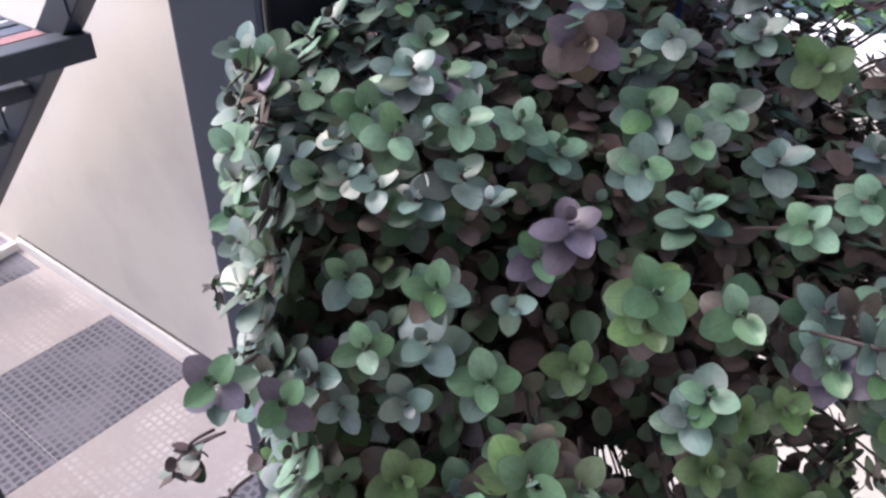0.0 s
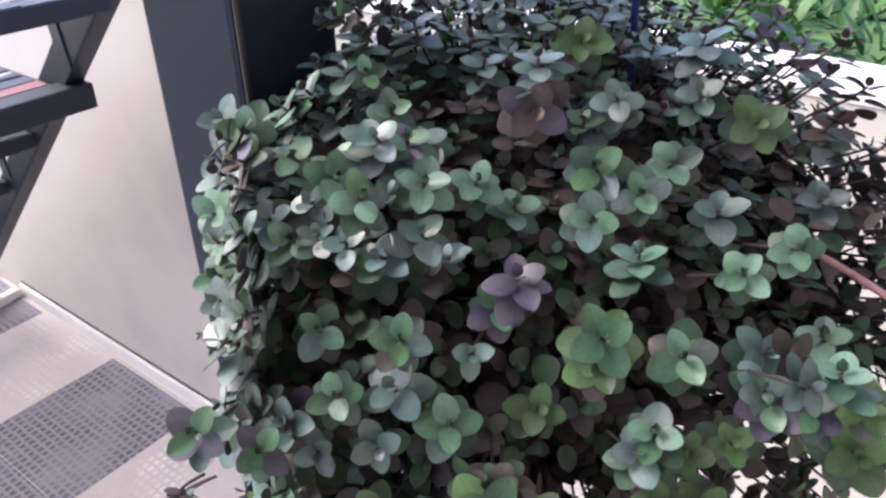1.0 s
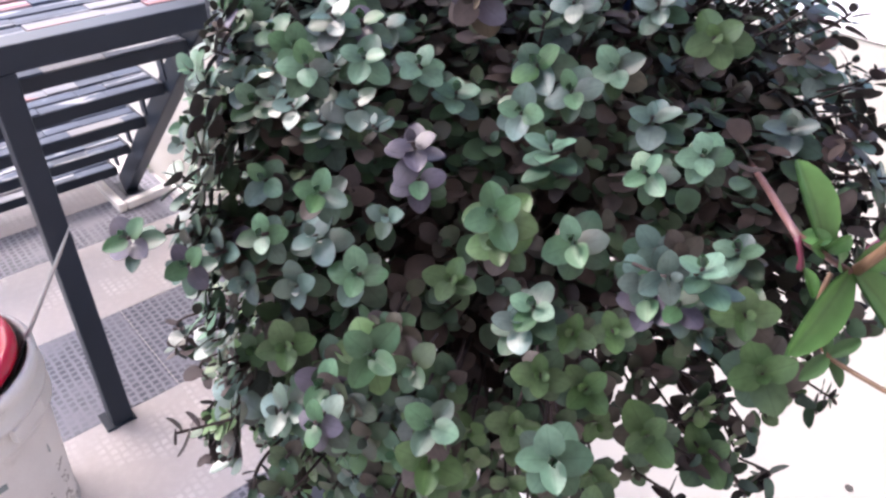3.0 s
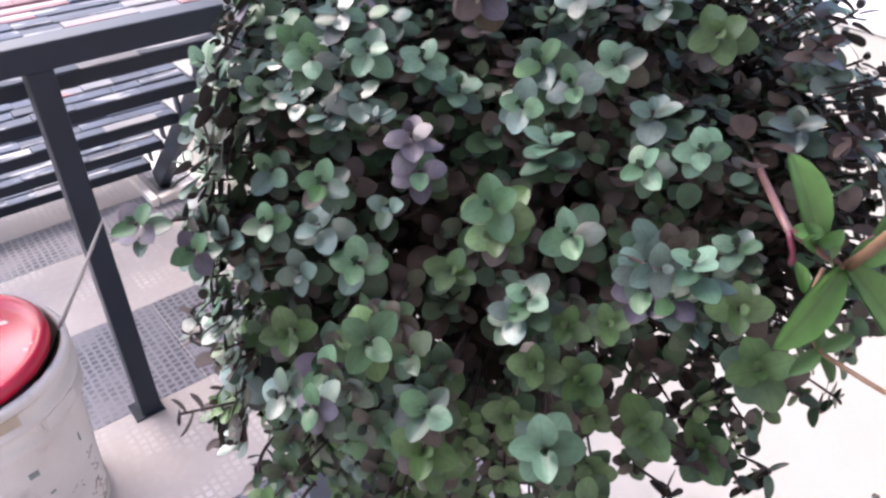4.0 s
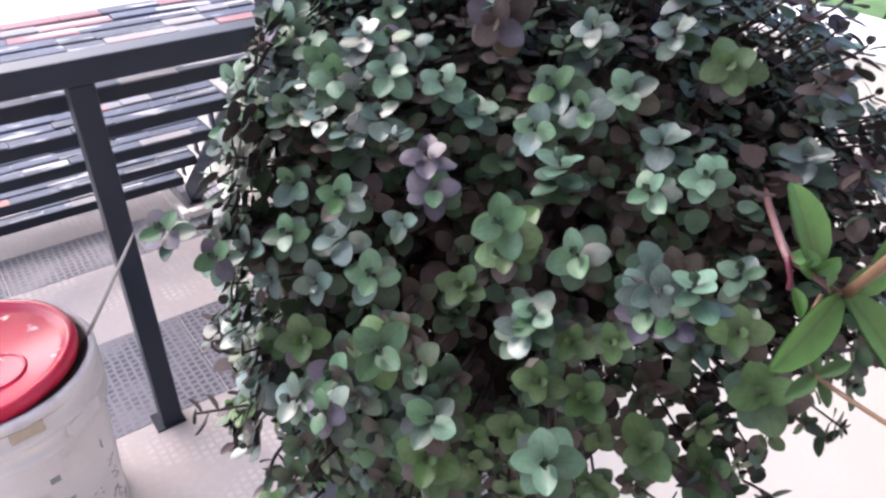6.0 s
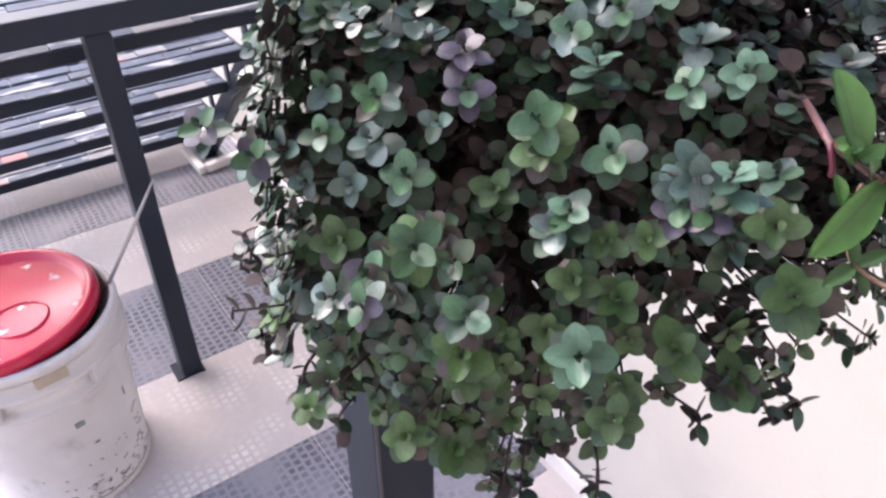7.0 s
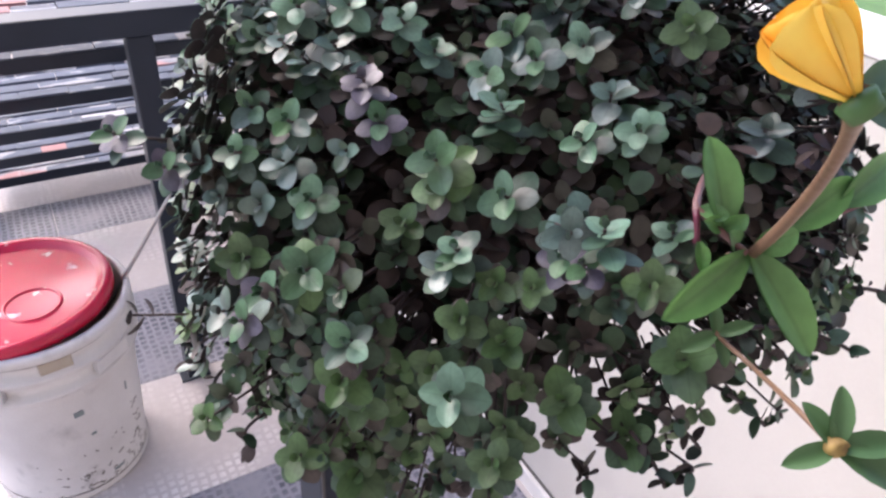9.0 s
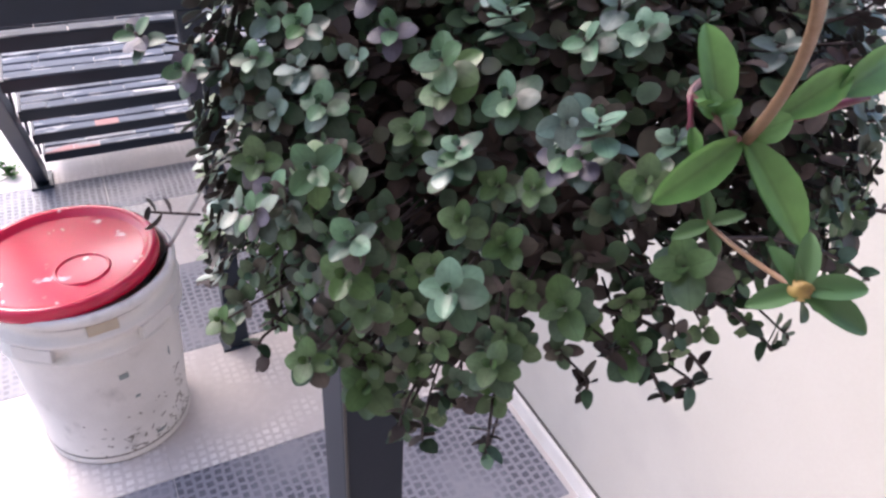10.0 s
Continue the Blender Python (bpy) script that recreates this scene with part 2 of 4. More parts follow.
# paler and bluer than leaf green: sky light on upper leaves, put into colour
SKY_SAGE = [(0.111, 0.188, 0.165), (0.151, 0.240, 0.222), (0.087, 0.146, 0.108), (0.152, 0.204, 0.197), (0.110, 0.169, 0.122)]
UNDER = [(0.059, 0.042, 0.045), (0.051, 0.037, 0.039), (0.055, 0.048, 0.041)]
LEAVES = {}
for src in ("object", "island"):
    LEAVES[src] = {
        "young": leaf_material("young_leaf_" + src, GREEN, source=src),
        "mature": leaf_material("mature_leaf_" + src, MATURE, source=src),
        "sage": leaf_material("sky_sage_leaf_" + src, SKY_SAGE, source=src, rough=0.32, spec=0.65),
        "mint": leaf_material("mint_leaf_" + src, MINT, source=src),
        "fresh": leaf_material("fresh_leaf_" + src, FRESH, source=src),
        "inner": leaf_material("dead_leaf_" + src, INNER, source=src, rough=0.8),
        "olive": leaf_material("olive_leaf_" + src, OLIVE, source=src),
        "rust": leaf_material("rusty_leaf_" + src, RUST, source=src, rough=0.5, through=0.2),
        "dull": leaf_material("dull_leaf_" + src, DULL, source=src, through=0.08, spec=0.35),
        "purple": leaf_material("purple_leaf_" + src, PURPLE, source=src),
        "brown": leaf_material("withered_leaf_" + src, BROWN, source=src, rough=0.7),
        "under": leaf_material("leaf_underside_" + src, UNDER, source=src, rough=0.6),
    }
M_PURSLANE = leaf_material("bright_green_leaf", [(0.118, 0.262, 0.072), (0.098, 0.232, 0.088), (0.132, 0.276, 0.076)], rough=0.4)
M_PURSLANE_UNDER = leaf_material("bright_green_leaf_underside", [(0.086, 0.194, 0.068), (0.100, 0.206, 0.078)], rough=0.5)
M_HERB = leaf_material("garden_leaf", [(0.06, 0.17, 0.03), (0.09, 0.22, 0.045), (0.04, 0.12, 0.03)], source="island", rough=0.5)


# ---- mesh helpers ----
def link_mesh(name, bm, mats, parent=None, smooth=False):
    me = bpy.data.meshes.new(name)
    bm.to_mesh(me)
    bm.free()
    for m in (mats if isinstance(mats, (list, tuple)) else [mats]):
        me.materials.append(m)
    if smooth:
        for p in me.polygons:
            p.use_smooth = True
    ob = new(name, me)
    if parent:
        ob.parent = parent
    return ob


def part(name, bm, mat, parent, label="", smooth=False):
    ob = link_mesh(name, bm, mat, parent, smooth)
    return tagged(ob, label=label)


def box(bm, lo, hi, bevel=0.0, m=None, index=0):
    """An axis box from lo to hi, bevelled, moved by m, added to bm."""
    r = bmesh.ops.create_cube(bm, size=1.0)
    vs = r["verts"]
    c = [(a + b) / 2 for a, b in zip(lo, hi)]
    s = [b - a for a, b in zip(lo, hi)]
    for v in vs:
        v.co = Vector((v.co.x * s[0] + c[0], v.co.y * s[1] + c[1], v.co.z * s[2] + c[2]))
    geo = set(vs)
    if bevel > 0:
        es = list({e for v in vs for e in v.link_edges})
        out = bmesh.ops.bevel(bm, geom=es, offset=bevel, segments=2, affect="EDGES", profile=0.6)
        geo = set(out["verts"]) | {v for v in vs if v.is_valid}
    for f in {f for v in geo for f in v.link_faces}:
        f.material_index = index
    if m is not None:
        for v in geo:
            v.co = m @ v.co
    return geo


def box_bm(lo, hi, bevel=0.0, m=None):
    bm = bmesh.new()
    box(bm, lo, hi, bevel, m)
    return bm


def bar_between(a, b, width, depth, bevel=0.002, up=Vector((0, 0, 1))):
    """A rectangular bar from a to b."""
    a, b = Vector(a), Vector(b)
    z = (b - a).normalized()
    x = up.cross(z)
    x = x.normalized() if x.length > 1e-4 else Vector((1, 0, 0))
    y = z.cross(x)
    m = Matrix((x, y, z)).transposed().to_4x4()
    m.translation = a
    return box_bm((-width / 2, -depth / 2, 0), (width / 2, depth / 2, (b - a).length), bevel, m)


def lathe(profile, n=64, cap_low=False, cap_high=False):
    """Turn (radius, height) pairs about z."""
    bm = bmesh.new()
    rings = []
    for r, z in profile:
        rings.append([bm.verts.new((r * math.cos(2 * math.pi * i / n), r * math.sin(2 * math.pi * i / n), z)) for i in range(n)])
    for a, b in zip(rings, rings[1:]):
        for i in range(n):
            bm.faces.new((a[i], a[(i + 1) % n], b[(i + 1) % n], b[i]))
    if cap_low:
        bm.faces.new(list(reversed(rings[0])))
    if cap_high:
        bm.faces.new(rings[-1])
    return bm


def tube(bm, pts, radii, n=6):
    """A tube along pts with a radius at each, added to bm."""
    pts = [Vector(p) for p in pts]
    rings = []
    ref = Vector((0.31, 0.17, 0.93)).normalized()
    for i, p in enumerate(pts):
        d = (pts[min(i + 1, len(pts) - 1)] - pts[max(i - 1, 0)]).normalized()
        x = d.cross(ref)
        x = x.normalized() if x.length > 0.05 else d.cross(Vector((1, 0, 0))).normalized()
        y = d.cross(x)
        r = radii[i] if isinstance(radii, (list, tuple)) else radii
        rings.append([bm.verts.new(p + r * (x * math.cos(2 * math.pi * k / n) + y * math.sin(2 * math.pi * k / n))) for k in range(n)])
    for a, b in zip(rings, rings[1:]):
        for k in range(n):
            bm.faces.new((a[k], a[(k + 1) % n], b[(k + 1) % n], b[k]))
    bm.faces.new(list(reversed(rings[0])))
    bm.faces.new(rings[-1])


def bezier(p0, p1, p2, p3, n):
    p0, p1, p2, p3 = (Vector(p) for p in (p0, p1, p2, p3))
    out = []
    for i in range(n + 1):
        t = i / n
        out.append((1 - t) ** 3 * p0 + 3 * (1 - t) ** 2 * t * p1 + 3 * (1 - t) * t * t * p2 + t ** 3 * p3)
    return out


def empty(name, at=(0, 0, 0)):
    ob = new(name)
    ob.empty_display_size = 0.05
    ob.location = at
    return ob


OUTLINE = ((0.0, 0.28), (0.08, 0.66), (0.24, 0.94), (0.44, 1.0), (0.66, 0.90), (0.84, 0.62), (0.945, 0.32), (1.0, 0.0))


def blade_points(aspect, cup, bend, outline=OUTLINE, across=(-1, 0, 1)):
    """Rows of points, from one edge to the other, of a leaf blade of length 1 along y, facing z."""
    rows = []
    for s, w in outline:
        w *= aspect * 0.5
        rows.append([(u * w, s, bend * s * s + cup * w * abs(u) ** 1.5) for u in across])
    return rows


def blade(bm, rows, m, thick, top=0, under=1):
    """A leaf blade with an upper and an under skin, joined along its edge."""
    up = Vector((0, 0, 1))
    tops, lows = [], []
    for row in rows:
        tops.append([bm.verts.new(m @ Vector(p)) for p in row])
        lows.append([bm.verts.new(m @ (Vector(p) - up * thick)) for p in row])
    for grid, index, flip in ((tops, top, False), (lows, under, True)):
        for a, b in zip(grid, grid[1:]):
            for k in range(len(a) - 1):
                q = [a[k], a[k + 1], b[k + 1], b[k]]
                if flip:
                    q.reverse()
                try:
                    f = bm.faces.new(q)
                    f.material_index, f.smooth = index, True
                except ValueError:
                    pass


# ---- large structure ----
WALL_Y, WALL_TOP = 0.82, 0.992
TILE = 0.333
X_EDGE, Y_JOINT = -0.956, 0.464        # an edge between rows of tiles, and a joint across them

ground = link_mesh("ground", box_bm((-60, -60, -0.30), (60, 60, -0.06)), M_GRASS)
tagged(ground, "green grassy ground reaching into the distance", "ground", kind="structure")
floor = link_mesh("floor", box_bm((-6.4, -2.2, -0.055), (0.798, WALL_Y + 0.06, -0.0014)), M_GROUT)
tagged(floor, "striped patio floor of cream and dark grey pressed tiles", "floor", kind="structure")

wall = link_mesh("wall_north", box_bm((-6.4, WALL_Y, -0.05), (0.798, WALL_Y + 0.085, WALL_TOP - 0.012), 0.004), M_WALL)
tagged(wall, "low cream plastered parapet wall beside the patio", "wall", kind="structure")
coping = link_mesh("trim", box_bm((-6.41, WALL_Y - 0.003, WALL_TOP - 0.0115), (0.798, WALL_Y + 0.095, WALL_TOP), 0.004), M_COPING)
tagged(coping, "white painted top of the parapet wall", "coping", kind="structure")
skirt = link_mesh("baseboard", box_bm((-1.755, WALL_Y - 0.012, -0.003), (0.798, WALL_Y - 0.0005, 0.037), 0.003), M_WHITE)
tagged(skirt, "white skirting strip along the foot of the wall", "skirting", kind="structure")
seam = link_mesh("trim", box_bm((-1.755, WALL_Y - 0.0045, 0.0375), (0.798, WALL_Y - 0.0005, 0.0415)), M_JOINT)
tagged(seam, "dark joint line above the white skirting", "joint", kind="structure")
# out of view, added to block light from the east side
unseen_wall = link_mesh("wall_east", box_bm((0.80, -2.2, -0.05), (0.95, 1.1, 2.9)), M_UNSEEN)
tagged(unseen_wall, "plain unseen wall added behind the walk to cut light", "wall", kind="structure")

# slab out of view, added to shade the plant from above and behind
shade_slab = link_mesh("ceiling", box_bm((0.10, -2.2, 2.35), (0.799, 1.1, 2.5)), M_UNSEEN)
tagged(shade_slab, "plain unseen slab added over the patio edge for shade", "ceiling", kind="structure")

# white edging round the patch at the foot of the stairs
curb = empty("edging", (-1.745, 0.70, 0))
tagged(curb, "low white painted edging in an angle on the tiles", "edging")
part("strip", box_bm((-0.012, -0.034, 0), (0.012, 0.106, 0.026), 0.004, pose(0, 0, 0, 0, 0, 8)), M_WHITE, curb)
part("strip", box_bm((-0.21, -0.060, 0), (0.016, -0.037, 0.026), 0.004), M_WHITE, curb)
part("soil_patch", box_bm((-0.21, -0.036, 0), (-0.03, 0.106, 0.008), 0.003), M_DARK_TILE, curb)


# ---- stairs ----
def stairs():
    top = empty("steel_stairs", (-1.3, 0.3, 0))
    tagged(top, "dark painted steel stairs with open slatted treads, worn paint and painted-on reflections", "stairs")
    o = Vector((-1.3, 0.3, 0))
    y_left, y_right = -0.01, 0.695
    rise, run = 0.149, 0.1835
    x0, z0 = -1.84, 0.094
    # slanting side strings
    for y in (y_left - 0.022, y_right + 0.022):
        a, b = Vector((-1.853, y, 0.02)), Vector((-0.58, y, 1.178))
        d = (b - a).normalized()
        part("string", bar_between(a - o, b - o, 0.036, 0.055, 0.003, up=Vector((0, 1, 0)).cross(d)), M_STEEL, top)
        part("foot_plate", box_bm(Vector((-1.90, y - 0.03, 0.0)) - o, Vector((-1.80, y + 0.03, 0.0085)) - o, 0.002), M_STEEL, top)
    rng = random.Random(4)
    for k in range(7):
        xn, zt = x0 + run * k, z0 + rise * k
        if k == 5:                      # this tread lies level behind the cross beam
            xn, zt = -0.9725, 0.8075
        depth = 0.225
        tread = part("tread", box_bm(Vector((xn - 0.006, y_left, zt - 0.030)) - o, Vector((xn, y_right, zt - 0.003)) - o, 0.0015), M_STEEL, top)
        part("edge_bar", box_bm(Vector((xn - depth, y_left, zt - 0.030)) - o, Vector((xn - depth + 0.006, y_right, zt - 0.003)) - o, 0.0015), M_STEEL, tread)
        for y in (y_left, y_right - 0.006):
            part("end_bar", box_bm(Vector((xn - depth + 0.0065, y, zt - 0.030)) - o, Vector((xn - 0.0065, y + 0.006, zt - 0.003)) - o, 0.001), M_STEEL, tread)
        # each slat in coloured pieces, the pale and pink ones also mimicking reflections
        for j in range(5):
            x1, y = xn - 0.002 - j * 0.045, y_left + 0.008
            while y < y_right - 0.03:
                y2 = min(y + rng.uniform(0.055, 0.150), y_right - 0.008)
                if y2 > y_right - 0.04:
                    y2 = y_right - 0.008
                pick = rng.random()
                if k > 4:
                    mat = M_SLAT_PALE if pick < 0.26 else M_SLAT_RED if pick < 0.46 else M_SLAT_BLUE if pick < 0.84 else M_SLAT
                else:
                    mat = M_SLAT_PALE if pick < 0.11 else M_SLAT_RED if pick < 0.14 else M_SLAT_BLUE if pick < 0.70 else M_SLAT
                part("slat", box_bm(Vector((x1 - 0.034, y, zt - 0.009)) - o, Vector((x1, y2 - 0.0012, zt - 0.002 + rng.random() * 0.003)) - o, 0.0012), mat, tread)
                y = y2
        # upright brackets from the back of each tread down to the front of the one below
        if k:
            for y in (y_left - 0.004, y_right + 0.004):
                part("bracket", bar_between(Vector((xn - 0.198, y, zt - 0.012)) - o, Vector((xn - 0.180, y, zt - rise + 0.004)) - o, 0.006, 0.030, 0.001, up=Vector((1, 0, 0))), M_STEEL, top)
    # cross beam with its middle leg
    part("cross_beam", box_bm(Vector((-0.972, -0.065, 0.765)) - o, Vector((-0.922, 0.735, 0.8085)) - o, 0.004), M_STEEL, top)
    leg = part("leg", box_bm(Vector((-0.968, 0.308, 0.004)) - o, Vector((-0.926, 0.350, 0.764)) - o, 0.003), M_STEEL, top)
    part("base_plate", box_bm(Vector((-0.978, 0.292, 0.0)) - o, Vector((-0.920, 0.354, 0.0045)) - o, 0.001), M_STEEL, leg)
    return top


stairs()

# ---- steel post ----
post = empty("steel_post", (0.1005, 0.2445, 0))
tagged(post, "dark grey painted square steel post behind the plant", "post")
part("tube", box_bm((-0.019, -0.0175, 0), (0.0178, 0.0175, 2.349), 0.002), M_POST, post)
bm = bmesh.new()
tube(bm, [(0.0187, -0.0166, 0.0), (0.0189, -0.0170, 0.6), (0.0186, -0.0164, 1.2), (0.0189, -0.0168, 2.348)], 0.0009, 8)
part("cable", bm, M_POT, post, "thin dark cable along the corner", True)


# ---- bucket ----
TALL = 1.047


def bucket():
    top = empty("bucket", (-0.835, 0.063, 0))
    tagged(top, "white plastic paint bucket, scuffed and dirty, standing on the tiles", "bucket")
    prof = [(0.118, 0.004), (0.128, 0.0), (0.1325, 0.004), (0.1335, 0.012), (0.1305, 0.016), (0.1460, 0.262), (0.1462, 0.266), (0.1570, 0.269), (0.1578, 0.277),
            (0.1478, 0.281), (0.1480, 0.304), (0.1590, 0.308), (0.1598, 0.317), (0.1495, 0.321), (0.1500, 0.342), (0.1585, 0.346), (0.1590, 0.357), (0.1550, 0.362),
            (0.1480, 0.362), (0.1465, 0.345), (0.1290, 0.03), (0.0, 0.026)]
    bm = lathe([(r * 1.03, z) for r, z in prof], 72, cap_low=True)
    part("body", bm, M_PAIL, top, "", True)
    for a in (-35, 40, 160):
        m = pose(0, 0, 0, 0, 0, a)
        part("lug", box_bm((0.1510, -0.035, 0.2815), (0.1630, 0.035, 0.3065), 0.002, m), M_PAIL, top)
    part("stain", box_bm((0.1520, -0.026, 0.3215), (0.1600, 0.024, 0.3425), 0.002, pose(0, 0, 0, 0, 0, 8)), M_RUST, top, "brown stained catch")
    # dark rings at the ridges and foot bead, standing in for shade there
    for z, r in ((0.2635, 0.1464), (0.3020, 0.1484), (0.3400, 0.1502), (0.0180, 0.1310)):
        part("shade_line", lathe([(1.03 * r + 0.0001, z - 0.0022), (1.03 * r + 0.0010, z - 0.0014), (1.03 * r + 0.0012, z + 0.0018)], 72), M_GRIME_SHADE, top, "dark line painted as shade under a ridge", True)
    # small scuffs and splashes low on the side
    rng = random.Random(31)
    scuffs = bmesh.new()
    for i in range(44):
        z = 0.016 + 0.13 * rng.random() ** 1.6
        a = rng.gauss(42, 14) if i % 2 else rng.uniform(-30, 75)
        r = 1.03 * (0.1305 + (z - 0.016) * 0.063)
        w, hgt = rng.uniform(0.0008, 0.0048), rng.uniform(0.0006, 0.0024)
        box(scuffs, (r - 0.002, -w, -hgt), (r + 0.0004, w, hgt), min(w, hgt) * 0.6, pose(0, 0, z, 0, 0, a) @ Matrix.Rotation(rng.uniform(-0.9, 0.9), 4, "X"))
    for i in range(46):
        z, a = 0.016 + 0.055 * rng.random() ** 1.5, rng.choice((rng.gauss(52, 9), rng.gauss(8, 12), rng.gauss(30, 25)))
        if i % 4 == 0:
            z, a = rng.uniform(0.05, 0.15), rng.gauss(58, 5)
        r = 1.03 * (0.1305 + (z - 0.016) * 0.063)
        w, hgt = rng.uniform(0.003, 0.008), rng.uniform(0.001, 0.0042)
        box(scuffs, (r - 0.003, -w, -hgt), (r + 0.0002, w, hgt), min(w, hgt) * 0.7, pose(0, 0, z, 0, 0, a) @ Matrix.Rotation(rng.uniform(-1.2, 1.2), 4, "X"))
    tagged(part("grime_speckle", scuffs, M_GRIME_SHADE, top, "dark scuffs and dried splashes"), kind="stuff")
    # unreadable print and scrapes on the side
    rng = random.Random(8)
    for a, z, w, hgt in ((12, 0.205, 0.016, 0.011), (18, 0.150, 0.009, 0.004), (50, 0.19, 0.003, 0.018), (30, 0.035, 0.020, 0.003)):
        r = 1.03 * (0.1312 + (z - 0.016) * 0.063)
        part("print_mark", box_bm((r - 0.003, -w / 2, z), (r + 0.0012, w / 2, z + hgt), 0.0004, pose(0, 0, 0, 0, 0, a)), M_LABEL, top, "dark unreadable print mark")
    top.scale = (1, 1, TALL)
    return top


bucket()
lid = empty("red_cover", (-0.846, 0.042, 0.356 * TALL))
lid.rotation_euler = (radians(1.5), radians(-1.0), 0)
tagged(lid, "glossy red plastic lid lying loose on the white bucket", "cover")
part("disc", lathe([(r * 1.075, z) for r, z in [(0.0, 0.0105), (0.124, 0.0105), (0.129, 0.013), (0.134, 0.021), (0.143, 0.024), (0.149, 0.021), (0.151, 0.012),
                    (0.151, 0.002), (0.147, 0.0), (0.140, 0.004), (0.0, 0.004)]], 72), M_LID, lid, "", True)
ring = part("ring", lathe([(0.040, -0.001), (0.042, 0.0022), (0.045, 0.0022), (0.047, -0.001)], 56), M_LID, lid, "raised ring in the lid", True)
ring.location = (0.046, 0.030, 0.0108)
bm = bmesh.new()
tube(bm, bezier((-0.845, 0.11, 0.20), (-0.832, 0.165, 0.30), (-0.818, 0.225, 0.39), (-0.80, 0.33, 0.56), 10), [0.0035] * 9 + [0.003, 0.0015], 8)
rod = link_mesh("stirring_rod", bm, M_WIRE, smooth=True)
tagged(rod, "thin grey metal rod leaning out of the white bucket", "rod")


# ---- small weeds and marks ----
def weed(at, seed, size):
    rng = random.Random(seed)
    bm = bmesh.new()
    for i in range(26):
        p = Vector((rng.gauss(0, 0.35), rng.gauss(0, 0.35), rng.uniform(0.0, 0.5))) * size
        L = size * rng.uniform(0.25, 0.5)
        m = Matrix.Translation(p) @ Matrix.Rotation(rng.uniform(0, 6.28), 4, "Z") @ Matrix.Rotation(radians(rng.uniform(5, 60)), 4, "X") @ Matrix.Diagonal((L, L, L, 1))
        blade(bm, blade_points(0.6, 0.2, -0.2), m, 0.03, 0, 0)
        tube(bm, [Vector((p.x * 0.2, p.y * 0.2, 0)), p], 0.0012, 4)
    ob = link_mesh("weed", bm, M_HERB)
    ob.location = at
    return tagged(ob, "small green weed sprouting beside the tiles", "weed", group="weeds on the patio")


weed((-1.918, -0.113, 0), 3, 0.055)
weed((-1.952, 0.790, 0.0), 5, 0.045)
bm = lathe([(0.0, -0.003), (0.0045, -0.003), (0.0045, 0.0008), (0.0, 0.0012)], 16)
plug = link_mesh("wall_plug", bm, M_JOINT)
plug.matrix_world = Matrix.Translation((0.217, WALL_Y - 0.0005, 0.504)) @ Matrix.Rotation(radians(90), 4, "X")
tagged(plug, "small dark plugged hole in the cream wall", "wall plug")

# ---- garden behind the wall ----
bed = link_mesh("garden_bed", box_bm((-6.4, WALL_Y + 0.1, -0.06), (3.0, 6.0, 0.62), 0.02), M_GRASS)
tagged(bed, "raised garden bed of bright green grass behind the wall", "garden bed", kind="structure")


def rock():
    bm = bmesh.new()
    bmesh.ops.create_icosphere(bm, subdivisions=4, radius=1.0)
    for v in bm.verts:
        n = noise.noise(v.co * 1.3) * 0.3 + noise.noise(v.co * 4.0) * 0.08
        v.co *= 1 + n
        v.co = Vector((v.co.x * 0.30, v.co.y * 0.22, v.co.z * 0.17))
    ob = link_mesh("rock", bm, M_ROCK, smooth=True)
    ob.location = (0.02, 1.45, 0.66)
    return tagged(ob, "pale weathered rock in the garden bed", "rock")


rock()
rng = random.Random(12)
bm = bmesh.new()
for i in range(1500):
    p = Vector((rng.uniform(-0.5, 1.6), 0.95 + 2.6 * rng.random() ** 1.3, 0.60))
    if (p.x - 0.02) ** 2 + (p.y - 1.45) ** 2 < 0.06:
        continue
    for j in range(3):
        L = rng.uniform(0.05, 0.16)
        m = Matrix.Translation(p) @ Matrix.Rotation(rng.uniform(0, 6.28), 4, "Z") @ Matrix.Rotation(radians(rng.uniform(20, 85)), 4, "X") @ Matrix.Diagonal((L, L, L, 1))
        blade(bm, blade_points(rng.uniform(0.12, 0.4), 0.3, -0.35, OUTLINE[::3]), m, 0.01, 0, 0)
herbs = link_mesh("garden_grass", bm, M_HERB)
tagged(herbs, "lush green grass and herbs growing in the garden bed", "grass", kind="stuff")


# ---- hanging plant ----
CENTRE = Vector((0.1590, 0.290, 1.0625))
RADII = (0.109, 0.114, 0.108)
POWER, SWING = 2.54, radians(51.7)
AX_L = Vector((math.cos(SWING), math.sin(SWING), 0))
AX_H = Vector((-math.sin(SWING), math.cos(SWING), 0))


def dome(p):
    """How far out p lies on the plant's rounded mass: 1 on its surface."""
    d = p - CENTRE
    v = (abs(d.dot(AX_L)) / RADII[0], abs(d.dot(AX_H)) / RADII[1], abs(d.z) / RADII[2])
    return sum(c ** POWER for c in v) ** (1 / POWER)


def dome_point(d):
    return CENTRE + d / dome(CENTRE + d)


def dome_normal(p):
    e = 0.001
    g = Vector([dome(p + Vector(a)) - dome(p - Vector(a)) for a in ((e, 0, 0), (0, e, 0), (0, 0, e))])
    return g.normalized()


def in_post(p, margin=0.006):
    return abs(p.x - 0.1005) < 0.0215 + margin and abs(p.y - 0.2445) < 0.0215 + margin


plant = empty("hanging_plant", (CENTRE.x, CENTRE.y, 0.985))
tagged(plant, "dense trailing turtle vine, grey-green and purplish, in a hanging pot", "hanging plant")
o = Vector(plant.location)
BASE = Vector((0.157, 0.300, 1.068))

